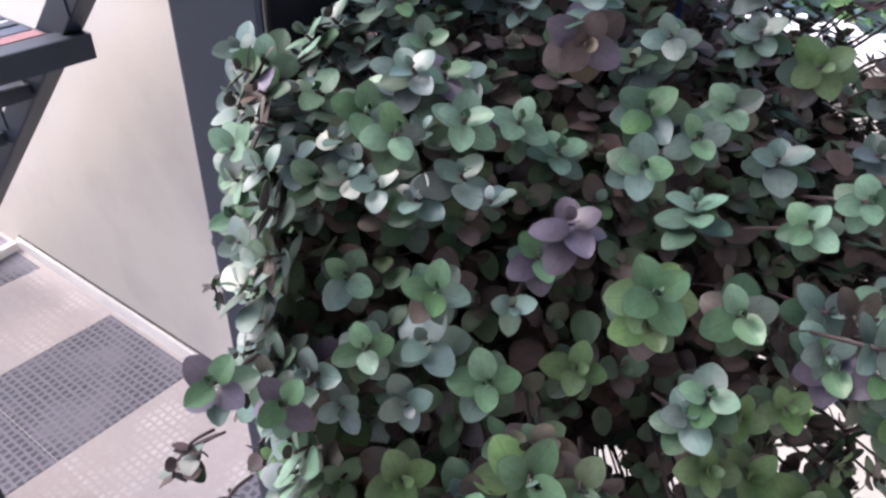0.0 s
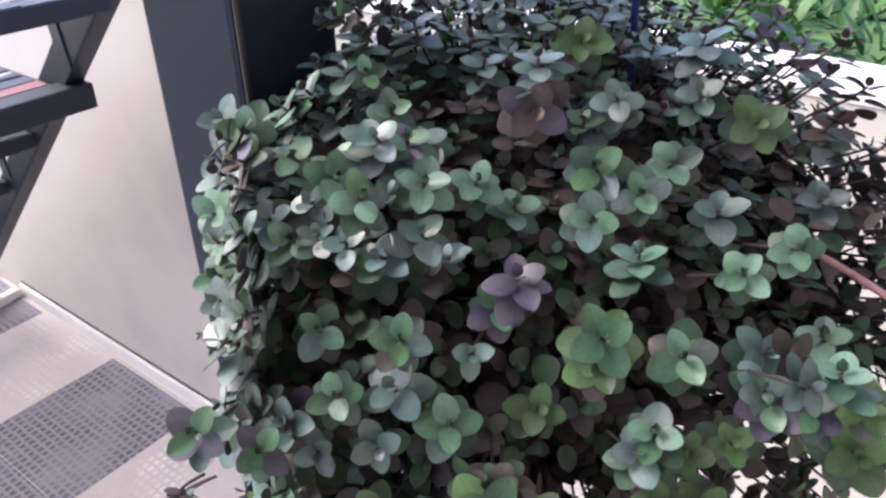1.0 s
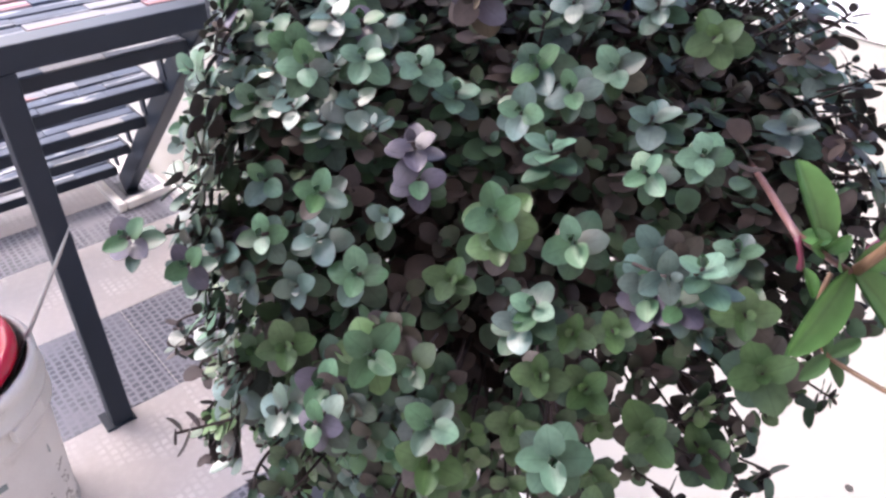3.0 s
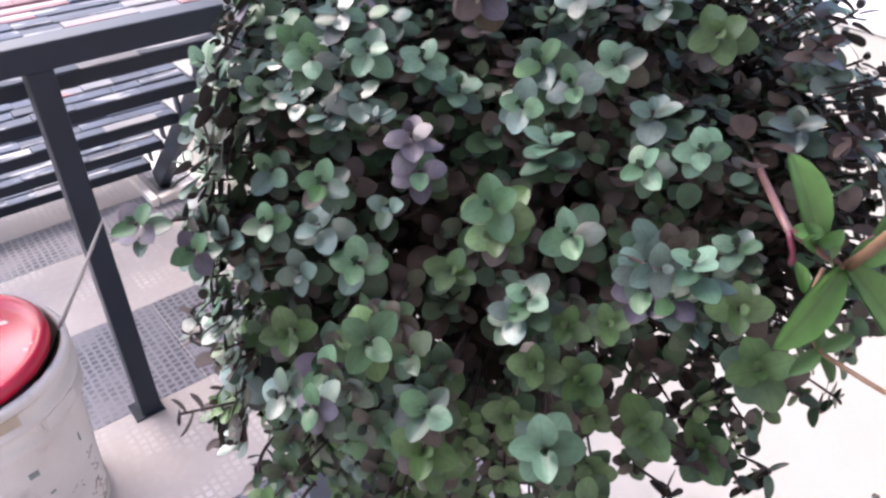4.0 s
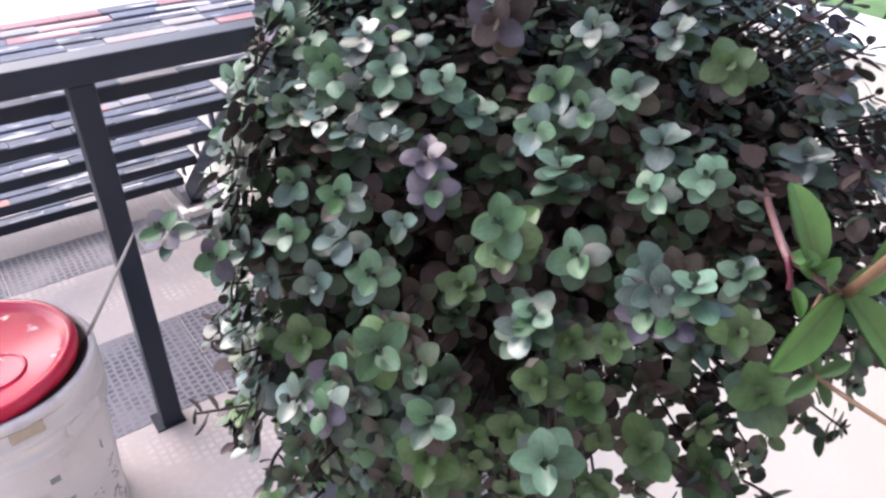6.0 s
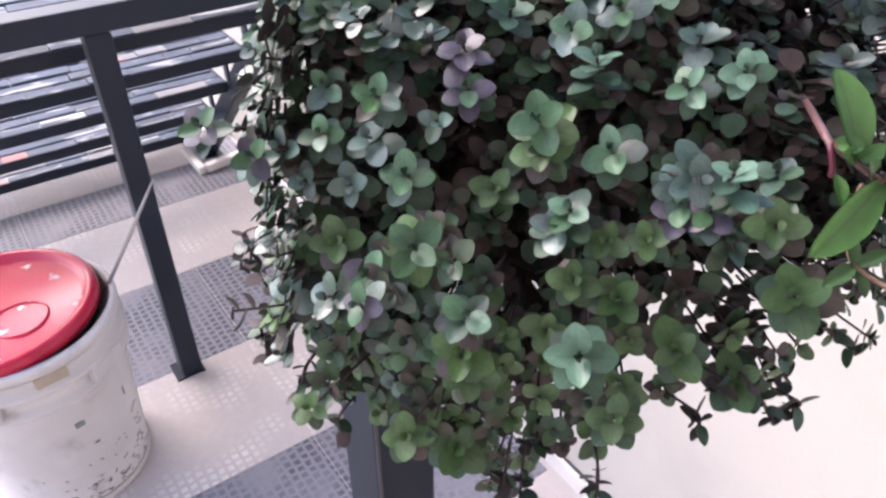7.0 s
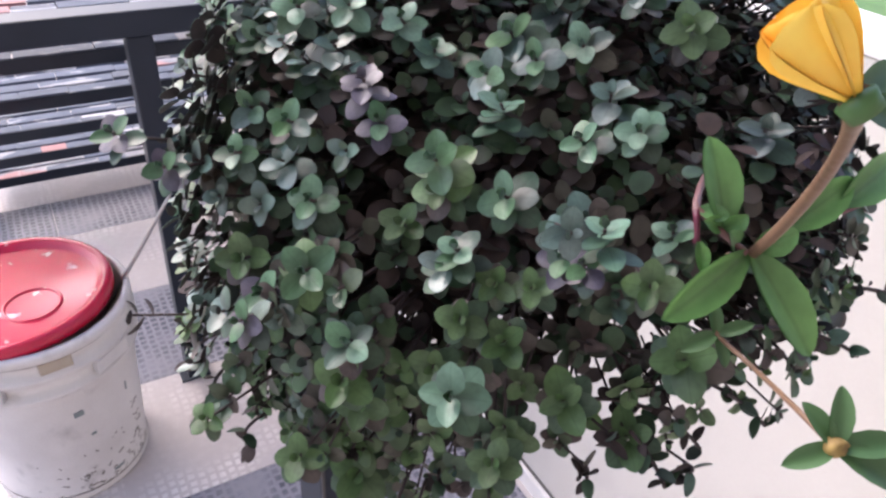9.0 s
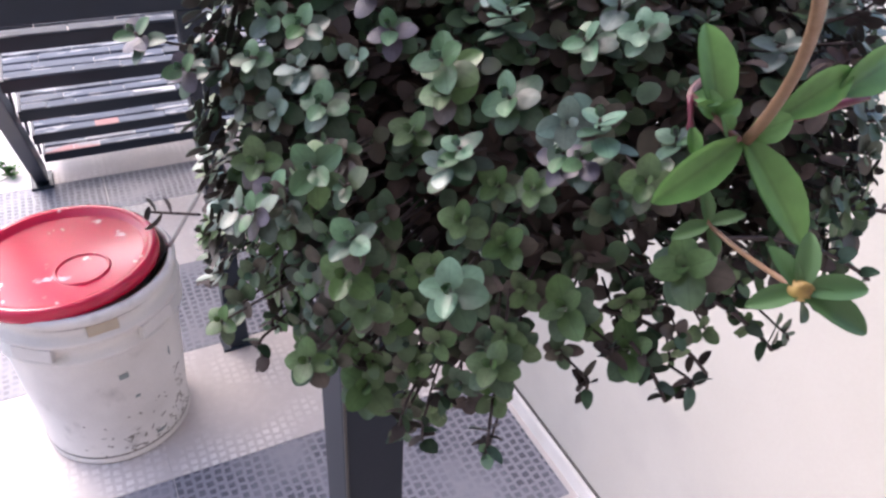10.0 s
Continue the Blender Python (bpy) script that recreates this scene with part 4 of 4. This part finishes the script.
while tries < 90000 and len(near) + len(rest) < 2600:
    tries += 1
    d = Vector((rng.gauss(0, 1), rng.gauss(0, 1), rng.gauss(0, 1))).normalized()
    edge = low_edge(d.dot(AX_L))
    below = edge - d.z
    open_side = d.dot(AX_L) > 0.08
    if below > (0.02 if open_side else 0.10) or (below > (-0.14 if open_side else 0) and rng.random() < 0.4):
        continue
    p = dome_point(d * 0.1)
    facing = dome_normal(p).dot(FRONT)
    if facing > 0.45:
        p = CENTRE + (p - CENTRE) * ((0.94 if p.z < 1.075 or d.dot(AX_L) < -0.35 else 0.76) - 0.22 * rng.random() ** 0.8)
    else:
        p = CENTRE + (p - CENTRE) * (0.985 - 0.25 * rng.random() ** 1.5)
    if in_post(p, 0.008) or (p.x < 0.122 and p.y > 0.227) or beyond_side(p):
        continue
    along = (p - CENTRE).dot(AX_L)
    if ((-0.034 < along < 0.034 and p.z < 1.062) or (along > 0.060 and p.z > 1.122)) and rng.random() < 0.55:
        continue
    depth = dome(p)
    if below > (-0.08 if open_side else -0.08) and depth < 0.78:
        continue
    gap = 0.0108 if facing > 0.45 else 0.0078
    if d.z > 0.62:
        gap = 0.0070
    if p.z < 1.07 and d.dot(AX_L) < 0.1:
        gap = 0.0076
    gap += 0.006 * max(0.0, 0.18 + below) if open_side else 0
    if any((p - q).length_squared < gap * gap for q in taken):
        continue
    taken.append(p)
    (near if facing > 0.0 and depth > 0.84 and len(near) < 140 else rest).append(p)
# recessed shoots mostly take darker leaves: shade between rosettes put into the colour
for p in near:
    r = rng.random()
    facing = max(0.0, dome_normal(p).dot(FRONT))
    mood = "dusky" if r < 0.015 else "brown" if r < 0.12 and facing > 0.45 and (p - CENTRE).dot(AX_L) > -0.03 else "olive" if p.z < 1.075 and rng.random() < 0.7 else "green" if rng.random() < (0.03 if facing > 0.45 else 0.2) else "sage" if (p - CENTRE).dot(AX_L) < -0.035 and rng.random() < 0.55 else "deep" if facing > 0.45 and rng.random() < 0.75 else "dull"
    # high shoots are coloured paler, standing in for light from the sky
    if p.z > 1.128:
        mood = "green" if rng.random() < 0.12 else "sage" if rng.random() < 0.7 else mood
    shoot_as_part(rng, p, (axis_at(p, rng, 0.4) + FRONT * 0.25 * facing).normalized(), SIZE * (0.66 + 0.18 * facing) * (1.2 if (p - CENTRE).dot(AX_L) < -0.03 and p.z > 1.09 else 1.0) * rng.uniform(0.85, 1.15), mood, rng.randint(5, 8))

# a fuller shoulder at the back
for i in range(420):
    d = Vector((rng.gauss(0, 1), rng.gauss(0, 1), rng.gauss(0, 1))).normalized()
    p = Vector((0.216, 0.330, 1.098)) + d * 0.052 * (1 - 0.25 * rng.random() ** 2)
    if d.z < 0.1 or dome(p) < 0.9 or any((p - q).length_squared < 0.0195 ** 2 for q in taken):
        continue
    taken.append(p)
    rest.append(p)

# a crown of shoots over the back of the pot
for i in range(2500):
    d = Vector((rng.gauss(0, 1), rng.gauss(0, 1), rng.gauss(0, 1))).normalized()
    p = Vector((0.160, 0.292, 1.100)) + Vector((d.x * 0.062, d.y * 0.062, d.z * 0.073)) * (1 - 0.12 * rng.random())
    if d.z < 0.25 or dome(p) < 0.80 or in_post(p, 0.008) or (p.x < 0.122 and p.y > 0.227) or any((p - q).length_squared < 0.0072 ** 2 for q in taken):
        continue
    taken.append(p)
    rest.append(p)

# the remaining shoots, the trailing stems below and the inner tangle
fol, stems = bmesh.new(), bmesh.new()


def shoot_joined(p, axis, size, mood, n, keep=0):
    leaves, low = shoot_leaves(rng, n, size, mood)
    m = Matrix.Translation(-o) @ aim(p, axis, rng)
    for kind, v, lm in leaves:
        blade(fol, ROWS_BY_KIND[v], m @ lm, 0.022, SLOT[kind], 4)
    tube(stems, [q - o for q in stem_path(p, axis, low, rng, keep)], 0.0004, 4)


# inner shoots get the dark mix too, as shade painted into the leaves
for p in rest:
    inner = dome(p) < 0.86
    # upper outer shoots mostly get the tone paled for sky light
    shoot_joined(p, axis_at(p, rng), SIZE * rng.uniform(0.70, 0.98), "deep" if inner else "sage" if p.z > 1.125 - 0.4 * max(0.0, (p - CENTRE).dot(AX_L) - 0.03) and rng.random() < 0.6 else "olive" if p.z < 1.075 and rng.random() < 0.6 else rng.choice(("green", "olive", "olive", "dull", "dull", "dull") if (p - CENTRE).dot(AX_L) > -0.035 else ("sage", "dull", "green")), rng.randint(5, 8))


# small shoots all over the flat side, facing outwards
for i in range(5000):
    z = rng.uniform(1.040, 1.148)
    y = rng.uniform(0.150, 0.226)
    p = Vector(((0.229 + side_at(z) + 0.007 * rng.random() - 0.72 * y) / 0.69, y, z))
    if dome(p) > 1.03 or in_post(p, 0.006) or any((p - q).length_squared < 0.0066 ** 2 for q in taken):
        continue
    taken.append(p)
    w = Vector((rng.gauss(0, 0.30), rng.gauss(0, 0.30), rng.gauss(0.35, 0.25)))
    shoot_joined(p, (Vector((-0.45, -0.85, 0.30)) + w).normalized(), SIZE * rng.uniform(0.72, 1.0),
                 rng.choice(("sage", "sage", "green", "sage", "dull", "rust" if rng.random() < 0.5 else "mint") if z > 1.085 else ("dull", "sage", "olive", "brown")), rng.randint(6, 8), 2)


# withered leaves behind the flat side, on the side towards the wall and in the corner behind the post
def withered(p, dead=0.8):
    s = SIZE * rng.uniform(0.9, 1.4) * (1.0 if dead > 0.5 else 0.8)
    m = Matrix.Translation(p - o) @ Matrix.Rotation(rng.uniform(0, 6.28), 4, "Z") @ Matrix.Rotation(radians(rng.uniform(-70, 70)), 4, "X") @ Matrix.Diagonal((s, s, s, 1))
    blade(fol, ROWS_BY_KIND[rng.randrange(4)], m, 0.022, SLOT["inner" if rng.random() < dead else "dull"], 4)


for i in range(1500):
    z, y = rng.uniform(1.062, 1.145), rng.uniform(0.155, 0.226)
    p = Vector(((0.239 + side_at(z) + 0.018 * rng.random() - 0.72 * y) / 0.69, y, z))
    if dome(p) < 0.90 and not in_post(p, 0.008):
        withered(p, 0.25)
for i in range(9000):
    d = Vector((rng.gauss(0, 1), rng.gauss(0, 1), rng.gauss(0, 1))).normalized()
    p = CENTRE + (dome_point(d * 0.1) - CENTRE) * rng.uniform(0.52, 0.80)
    if d.dot(AX_L) > 0.25 and 0.10 < d.z and p.z < CENTRE.z + (0.073 if (p - CENTRE).dot(AX_L) < 0.066 else 0.056):
        withered(p, 0.4)
for i in range(6000):
    d = Vector((rng.gauss(0, 1), rng.gauss(0, 1), rng.gauss(0, 1))).normalized()
    if d.dot(AX_L) > 0.15 and low_edge(d.dot(AX_L)) + 0.03 < d.z < 0.16:
        withered(CENTRE + (dome_point(d * 0.1) - CENTRE) * rng.uniform(0.58, 0.86), 0.4)
for i in range(500):
    p = CENTRE + AX_L * rng.uniform(0.045, 0.088) - AX_H * rng.uniform(0.015, 0.075) + UP * rng.uniform(0.008, 0.058)
    if dome(p) < 0.93:
        withered(p, 0.4)
for i in range(420):
    p = Vector((rng.uniform(0.127, 0.145), rng.uniform(0.240, 0.290), rng.uniform(1.105, 1.172)))
    if i % 2 and p.z < 1.152:
        withered(p)
    elif not any((p - q).length_squared < 0.0066 ** 2 for q in taken):
        taken.append(p)
        shoot_joined(p, Vector((-0.4, -0.5, 0.7)).normalized(), SIZE * rng.uniform(0.7, 0.95), rng.choice(("dull", "deep", "sage")), 6, 2)

# withered leaves fill the inside of the mass, their brown also painting its shade
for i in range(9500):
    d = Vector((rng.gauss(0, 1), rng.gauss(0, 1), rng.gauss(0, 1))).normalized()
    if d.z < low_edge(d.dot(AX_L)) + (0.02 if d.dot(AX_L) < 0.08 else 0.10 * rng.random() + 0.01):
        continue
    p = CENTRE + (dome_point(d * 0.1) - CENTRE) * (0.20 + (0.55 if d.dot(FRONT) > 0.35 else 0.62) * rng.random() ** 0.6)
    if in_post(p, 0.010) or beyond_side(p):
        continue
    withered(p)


def hang_leaves(pts, first, rng, slim):
    """Small leaves hanging along a bare stem."""
    az = rng.uniform(0, 360)
    for i in range(first, len(pts)):
        d = (pts[i - 1] - pts[i]).normalized()
        s = SIZE * rng.uniform(0.60, 1.0)
        az += 155 + rng.uniform(-30, 30)
        m = (Matrix.Translation(pts[i] - o) @ d.to_track_quat("Z", "Y").to_matrix().to_4x4() @ Matrix.Rotation(radians(az), 4, "Z")
             @ Matrix.Rotation(radians(rng.uniform(-35, 30)), 4, "X") @ Matrix.Diagonal((s, s, s, 1)))
        kind = "mature" if rng.random() < 0.25 else "dull" if rng.random() < 0.4 else "brown"
        blade(fol, SLIM_ROWS if rng.random() < slim else ROWS_BY_KIND[rng.randrange(4)], m, 0.022, SLOT[kind], 4)


def trailing(start, out, drop, rng):
    """A bare dark stem that hangs out and down, with leaves along its length and sometimes an upturned tip."""
    if out.dot(AX_L) > 0.1:
        out = (out + AX_L * 0.8).normalized()
        e = start + out * rng.uniform(0.004, 0.014) + Vector((0, 0, -0.45 * drop))
    else:
        e = start + out * rng.uniform(0.004, 0.016) + Vector((0, 0, -drop))
    pts = bezier(start, start + out * 0.012, e + Vector((0, 0, 0.4 * drop)), e, 9)
    if any(in_post(q, 0.002) for q in pts):
        return
    tube(stems, [q - o for q in pts], 0.0005, 4)
    hang_leaves(pts, 3, rng, 0.5)
    if rng.random() < 0.35:
        shoot_joined(e, (out * 0.8 + UP * 0.3).normalized(), SIZE * rng.uniform(0.6, 0.85), "green" if rng.random() < 0.5 else "dull", 4)


for i in range(80):
    a = rng.uniform(0, 2 * math.pi)
    s = Vector((math.cos(a), math.sin(a), 0)).dot(AX_L)
    d = Vector((math.cos(a), math.sin(a), low_edge(s) + (rng.uniform(-0.06, 0.16) if s < 0.08 else rng.uniform(0.0, 0.30))))
    p = dome_point(d.normalized() * 0.1)
    p = CENTRE + (p - CENTRE) * rng.uniform(0.74, 0.95)
    if in_post(p, 0.008) or 0.0 < s < 0.32 or (s > 0.1 and rng.random() < 0.5):
        continue
    trailing(p, Vector((d.x, d.y, 0)).normalized(), rng.uniform(0.006, 0.026 if s > 0.1 else 0.013), rng)
# short runners hanging from the low shoots on the open side
low_shoots = [p for p in near + rest if 0.004 < (p - CENTRE).dot(AX_L) < 0.062 and p.z < CENTRE.z + 0.004 and dome(p) > 0.84]
for p in rng.sample(low_shoots, min(4, len(low_shoots))):
    trailing(p, Vector((p.x - CENTRE.x, p.y - CENTRE.y, 0)).normalized(), rng.uniform(0.006, 0.012), rng)
# long bare stems that arch out over the wall side
for a, b, sag in (((0.2560, 0.2520, 1.0640), (0.2643, 0.2916, 1.0330), 0.007), ((0.2580, 0.2700, 1.0680), (0.2740, 0.3020, 1.0470), 0.006),
                  ((0.2660, 0.2560, 1.0600), (0.2752, 0.2640, 1.0440), 0.002), ((0.2700, 0.2720, 1.0900), (0.2797, 0.3214, 1.0703), 0.006),
                  ((0.2600, 0.3000, 1.0850), (0.2760, 0.3300, 1.0860), 0.003)):
    a, b = Vector(a), Vector(b)
    pts = bezier(a, a.lerp(b, 0.3) + UP * sag, a.lerp(b, 0.7) + UP * sag, b, 11)
    tube(stems, [q - o for q in pts], 0.0006, 5)
    hang_leaves(pts, 3, rng, 0.6)
# short side twigs with pairs of slim leaves, on the flat side beside the post
for i in range(5):
    z = 1.056 + 0.030 * rng.random()
    y = rng.uniform(0.158, 0.190)
    a = Vector(((0.234 + side_at(z) - 0.72 * y) / 0.69, y, z))
    out = (AX_L * -0.75 - AX_H * 0.5 + Vector((rng.gauss(0, 0.2), rng.gauss(0, 0.2), rng.uniform(-0.25, 0.2)))).normalized()
    b = a + out * rng.uniform(0.002, 0.005)
    pts = bezier(a - out * 0.008, a, a.lerp(b, 0.6), b, 5)
    tube(stems, [q - o for q in pts], 0.00036, 5)
    hang_leaves(pts, 2, rng, 0.8)
foliage = part("foliage", fol, [LEAVES["island"][k] for k in ("young", "mature", "purple", "brown", "under", "dull", "olive", "rust", "inner", "sage", "mint", "fresh")], plant, "dense mass of small grey-green leaves")
tagged(foliage, kind="stuff")
tagged(part("stem_tangle", stems, M_STEM, plant, "thin dark purple-brown trailing stems", True), kind="stuff")


# ---- flowering branch ----
def flowering_branch():
    node = Vector((0.2808, 0.2548, 1.1243))
    grow = 1.12
    top = empty("flowering_branch", node)
    tagged(top, "purslane branch with bright green fleshy leaves and a yellow flower", "flowering plant")
    right, up_ = Vector((0.481, 0.877, 0)), Vector((-0.510, 0.280, 0.813))
    back = right.cross(up_)

    def at(u, v, w=0.0):
        """A place beside the branch's joint: to the side, upwards and outwards."""
        return (right * u + up_ * v + back * w) * grow

    away = Vector((-0.312, 0.819, -0.482))
    bm = bmesh.new()
    tube(bm, bezier(at(-0.020, 0.026) + away * 0.095, at(-0.017, 0.023) + away * 0.055, at(-0.012, 0.013) + away * 0.014, at(-0.0088, 0.0070), 8)
         + bezier(at(-0.0088, 0.0070), at(-0.006, 0.005), at(-0.003, 0.002), at(0, 0), 5)[1:], [0.0008] * 9 + [0.0008, 0.0007, 0.0007, 0.0007, 0.0007], 8)
    part("stem", bm, M_RED_STEM, top, "reddish fleshy stem", True)
    bm = bmesh.new()
    tube(bm, bezier(at(-0.0088, 0.0070), at(-0.0085, 0.004), at(-0.0084, 0.0030), at(-0.0082, 0.0015, -0.001), 5), [0.0007, 0.0006, 0.0006, 0.0005, 0.0006, 0.0008], 8)
    part("side_stem", bm, M_MAGENTA_STEM, top, "short dark magenta side stem", True)
    bm = bmesh.new()
    tube(bm, bezier(at(0.004, 0.003), at(0.010, 0.0045, -0.002), at(0.016, 0.0075, -0.004), at(0.024, 0.010, -0.006), 7), [0.0009] * 6 + [0.0008, 0.0007], 8)
    part("side_stem", bm, M_MAGENTA_STEM, top, "dark magenta side stem", True)
    f0 = Vector((0.3111, 0.2155, 1.1738)) - node
    bm = bmesh.new()
    tube(bm, bezier(at(0.001, 0), at(0.004, 0.007, 0.012), at(0.002, 0.016, 0.028), f0, 12), [0.0011] * 10 + [0.0012, 0.0014, 0.0017], 8)
    part("flower_stem", bm, M_TAN_STEM, top, "tan flower stem", True)
    outline = ((0.0, 0.30), (0.10, 0.52), (0.28, 0.86), (0.50, 1.0), (0.70, 0.90), (0.86, 0.62), (0.95, 0.34), (1.0, 0.0))
    # each leaf: where it starts, its direction, length and width over length
    for u0, v0, u, v, w, L, a in (
            (-0.0040, 0.0040, -0.16, 1.0, 0.12, 0.0155, 0.47), (0, 0, -0.77, -0.64, 0.25, 0.0185, 0.37), (0.001, 0, 0.54, -0.84, 0.15, 0.0195, 0.40),
            (0.0065, 0.0045, 0.80, 0.58, 0.10, 0.0145, 0.44), (0.0160, 0.0090, 0.78, 0.52, -0.2, 0.0170, 0.42),
            (0.0015, 0.001, 0.75, 0.35, 0.5, 0.0070, 0.75), (-0.002, 0.001, -0.35, 0.35, 0.7, 0.0050, 0.7), (-0.0040, 0.0040, 0.5, 0.35, 0.7, 0.0045, 0.8),
            (-0.0045, 0.0040, -0.7, 0.2, 0.6, 0.0045, 0.7), (-0.0084, 0.0070, 0.75, -0.2, 0.4, 0.0050, 0.6), (-0.0082, 0.0016, 0.1, -1.0, 0.3, 0.0050, 0.6)):
        d = (right * u + up_ * v + back * w).normalized()
        face = (back + right * 0.25 - d * (back + right * 0.25).dot(d)).normalized()
        m = Matrix((d.cross(face), d, face)).transposed().to_4x4() @ Matrix.Diagonal((L * grow, L * grow, L * grow, 1))
        bm = bmesh.new()
        blade(bm, blade_points(a, 0.50, -0.14, outline, FIVE), Matrix.Identity(4), 0.03)
        leaf = part("leaf", bm, [M_PURSLANE, M_PURSLANE_UNDER], top)
        leaf.matrix_local = Matrix.Translation(at(u0, v0)) @ m
    # yellow flower at the end of the tan stem
    flower = part("flower", lathe([(0.0, -0.0026), (0.0019, -0.002), (0.0022, 0.0), (0.0, 0.0007)], 16), M_PURSLANE, top, "half-open yellow flower", True)
    flower_frame = Matrix.Translation(f0) @ (up_ * 0.72 - right * 0.70 + back * 0.12).to_track_quat("Z", "Y").to_matrix().to_4x4()
    flower.matrix_local = flower_frame
    shape = ((0.0, 0.16), (0.12, 0.34), (0.28, 0.58), (0.45, 0.82), (0.60, 0.97), (0.74, 1.0), (0.86, 0.86), (0.94, 0.58), (0.985, 0.26), (1.0, 0.0))
    for k in range(5):
        m = Matrix.Rotation(radians(k * 72 + 20), 4, "Z") @ Matrix.Rotation(radians(66 + 6 * (k % 2)), 4, "X") @ Matrix.Diagonal((0.0112, 0.0112, 0.0112, 1))
        bm = bmesh.new()
        blade(bm, blade_points(0.86, 0.42, 0.12, shape, [q / 5 for q in range(-5, 6)]), m, 0.012, 0, 0)
        part("petal", bm, M_PETAL, flower)
    for u, v, L in ((0.80, 0.55, 0.0080), (0.95, -0.25, 0.0070), (-0.55, 0.15, 0.0033)):
        d = (right * u + up_ * v - back * 0.25).normalized()
        face = (back - d * back.dot(d)).normalized()
        m = flower_frame.inverted() @ Matrix.Translation(f0) @ Matrix((d.cross(face), d, face)).transposed().to_4x4() @ Matrix.Diagonal((L, L, L, 1))
        bm = bmesh.new()
        blade(bm, blade_points(0.46, 0.4, -0.15, outline, FIVE), m, 0.03)
        part("sepal", bm, [M_PURSLANE_UNDER, M_PURSLANE_UNDER], flower, "green leafy sepal")
    # hanging stem with a small cluster half way and a bud at its end
    bud_at, half = Vector((0.3200, 0.2268, 1.1262)) - node, at(-0.0030, -0.0140, -0.004)
    bm = bmesh.new()
    tube(bm, bezier(at(-0.002, 0, -0.002), at(-0.004, -0.006, -0.006), at(-0.004, -0.011, -0.005), half, 6) + bezier(half, at(0.0, -0.017, -0.003), at(0.004, -0.020, -0.002), bud_at, 6)[1:], 0.0005, 6)
    bud_stem = part("bud_stem", bm, M_TAN_STEM, top, "thin tan hanging stem", True)
    bm = bmesh.new()
    bmesh.ops.create_uvsphere(bm, u_segments=14, v_segments=10, radius=0.0015)
    for v in bm.verts:
        v.co += (right * 0.5 - up_ * 0.2) * (v.co.dot(right) * 0.6) + back * 0.0004 * math.sin(v.co.x * 4000)
    bud = part("bud", bm, M_BUD, bud_stem, "closed brownish yellow bud", True)
    bud.location = bud_at
    for start, u, v, w, L in ((bud_at, 0.95, -0.45, 0.2, 0.0105), (bud_at, 0.95, 0.15, 0.2, 0.0090), (bud_at, 0.15, 1.0, 0.1, 0.0080), (bud_at, -0.9, -0.25, 0.2, 0.0075), (bud_at, -0.5, 0.75, 0.1, 0.0070),
                              (half, -0.8, -0.3, 0.3, 0.0080), (half, 0.7, 0.3, 0.3, 0.0070), (half, -0.2, 0.9, 0.3, 0.0070), (half, 0.3, -0.9, 0.2, 0.0065)):
        d = (right * u + up_ * v + back * w).normalized()
        face = (back + up_ * 0.4 - d * (back + up_ * 0.4).dot(d)).normalized()
        m = Matrix.Translation(start) @ Matrix((d.cross(face), d, face)).transposed().to_4x4() @ Matrix.Diagonal((L, L, L, 1))
        bm = bmesh.new()
        blade(bm, blade_points(0.42, 0.5, -0.2, outline, FIVE), m, 0.03)
        part("leaf", bm, [M_PURSLANE_UNDER, M_PURSLANE_UNDER], bud_stem)


flowering_branch()

# ---- floor tiles ----
FAR_EDGE = -1.822                      # the last dark row is cut here, with plain cream tiles beyond
tile_mesh = {}
for k, m, deep in (("dark", M_DARK_TILE, TILE), ("light", M_LIGHT_TILE, TILE), ("cut", M_DARK_TILE, X_EDGE - 2 * TILE - FAR_EDGE)):
    bm = box_bm((0.0009, 0.0009, -0.006), (deep - 0.0009, TILE - 0.0009, 0.0), 0.0004)
    me = bpy.data.meshes.new("tile")
    bm.to_mesh(me)
    bm.free()
    me.materials.append(m)
    tile_mesh[k] = me
for i in range(-15, 7):
    for j in range(-7, 2):
        x, y = X_EDGE + i * TILE, Y_JOINT + j * TILE
        kind = "dark" if i % 2 else "light"
        if i == -3:
            x, kind = FAR_EDGE, "cut"
        elif i < -3:
            x, kind = FAR_EDGE + (i + 3) * TILE, "light"
        if y + TILE > WALL_Y + 0.06 or x > 0.79 - TILE or x < -6.3:
            continue
        t = new("tile", tile_mesh[kind])
        t.parent = floor
        t.location = (x, y, rng.uniform(-0.0005, 0.0005))
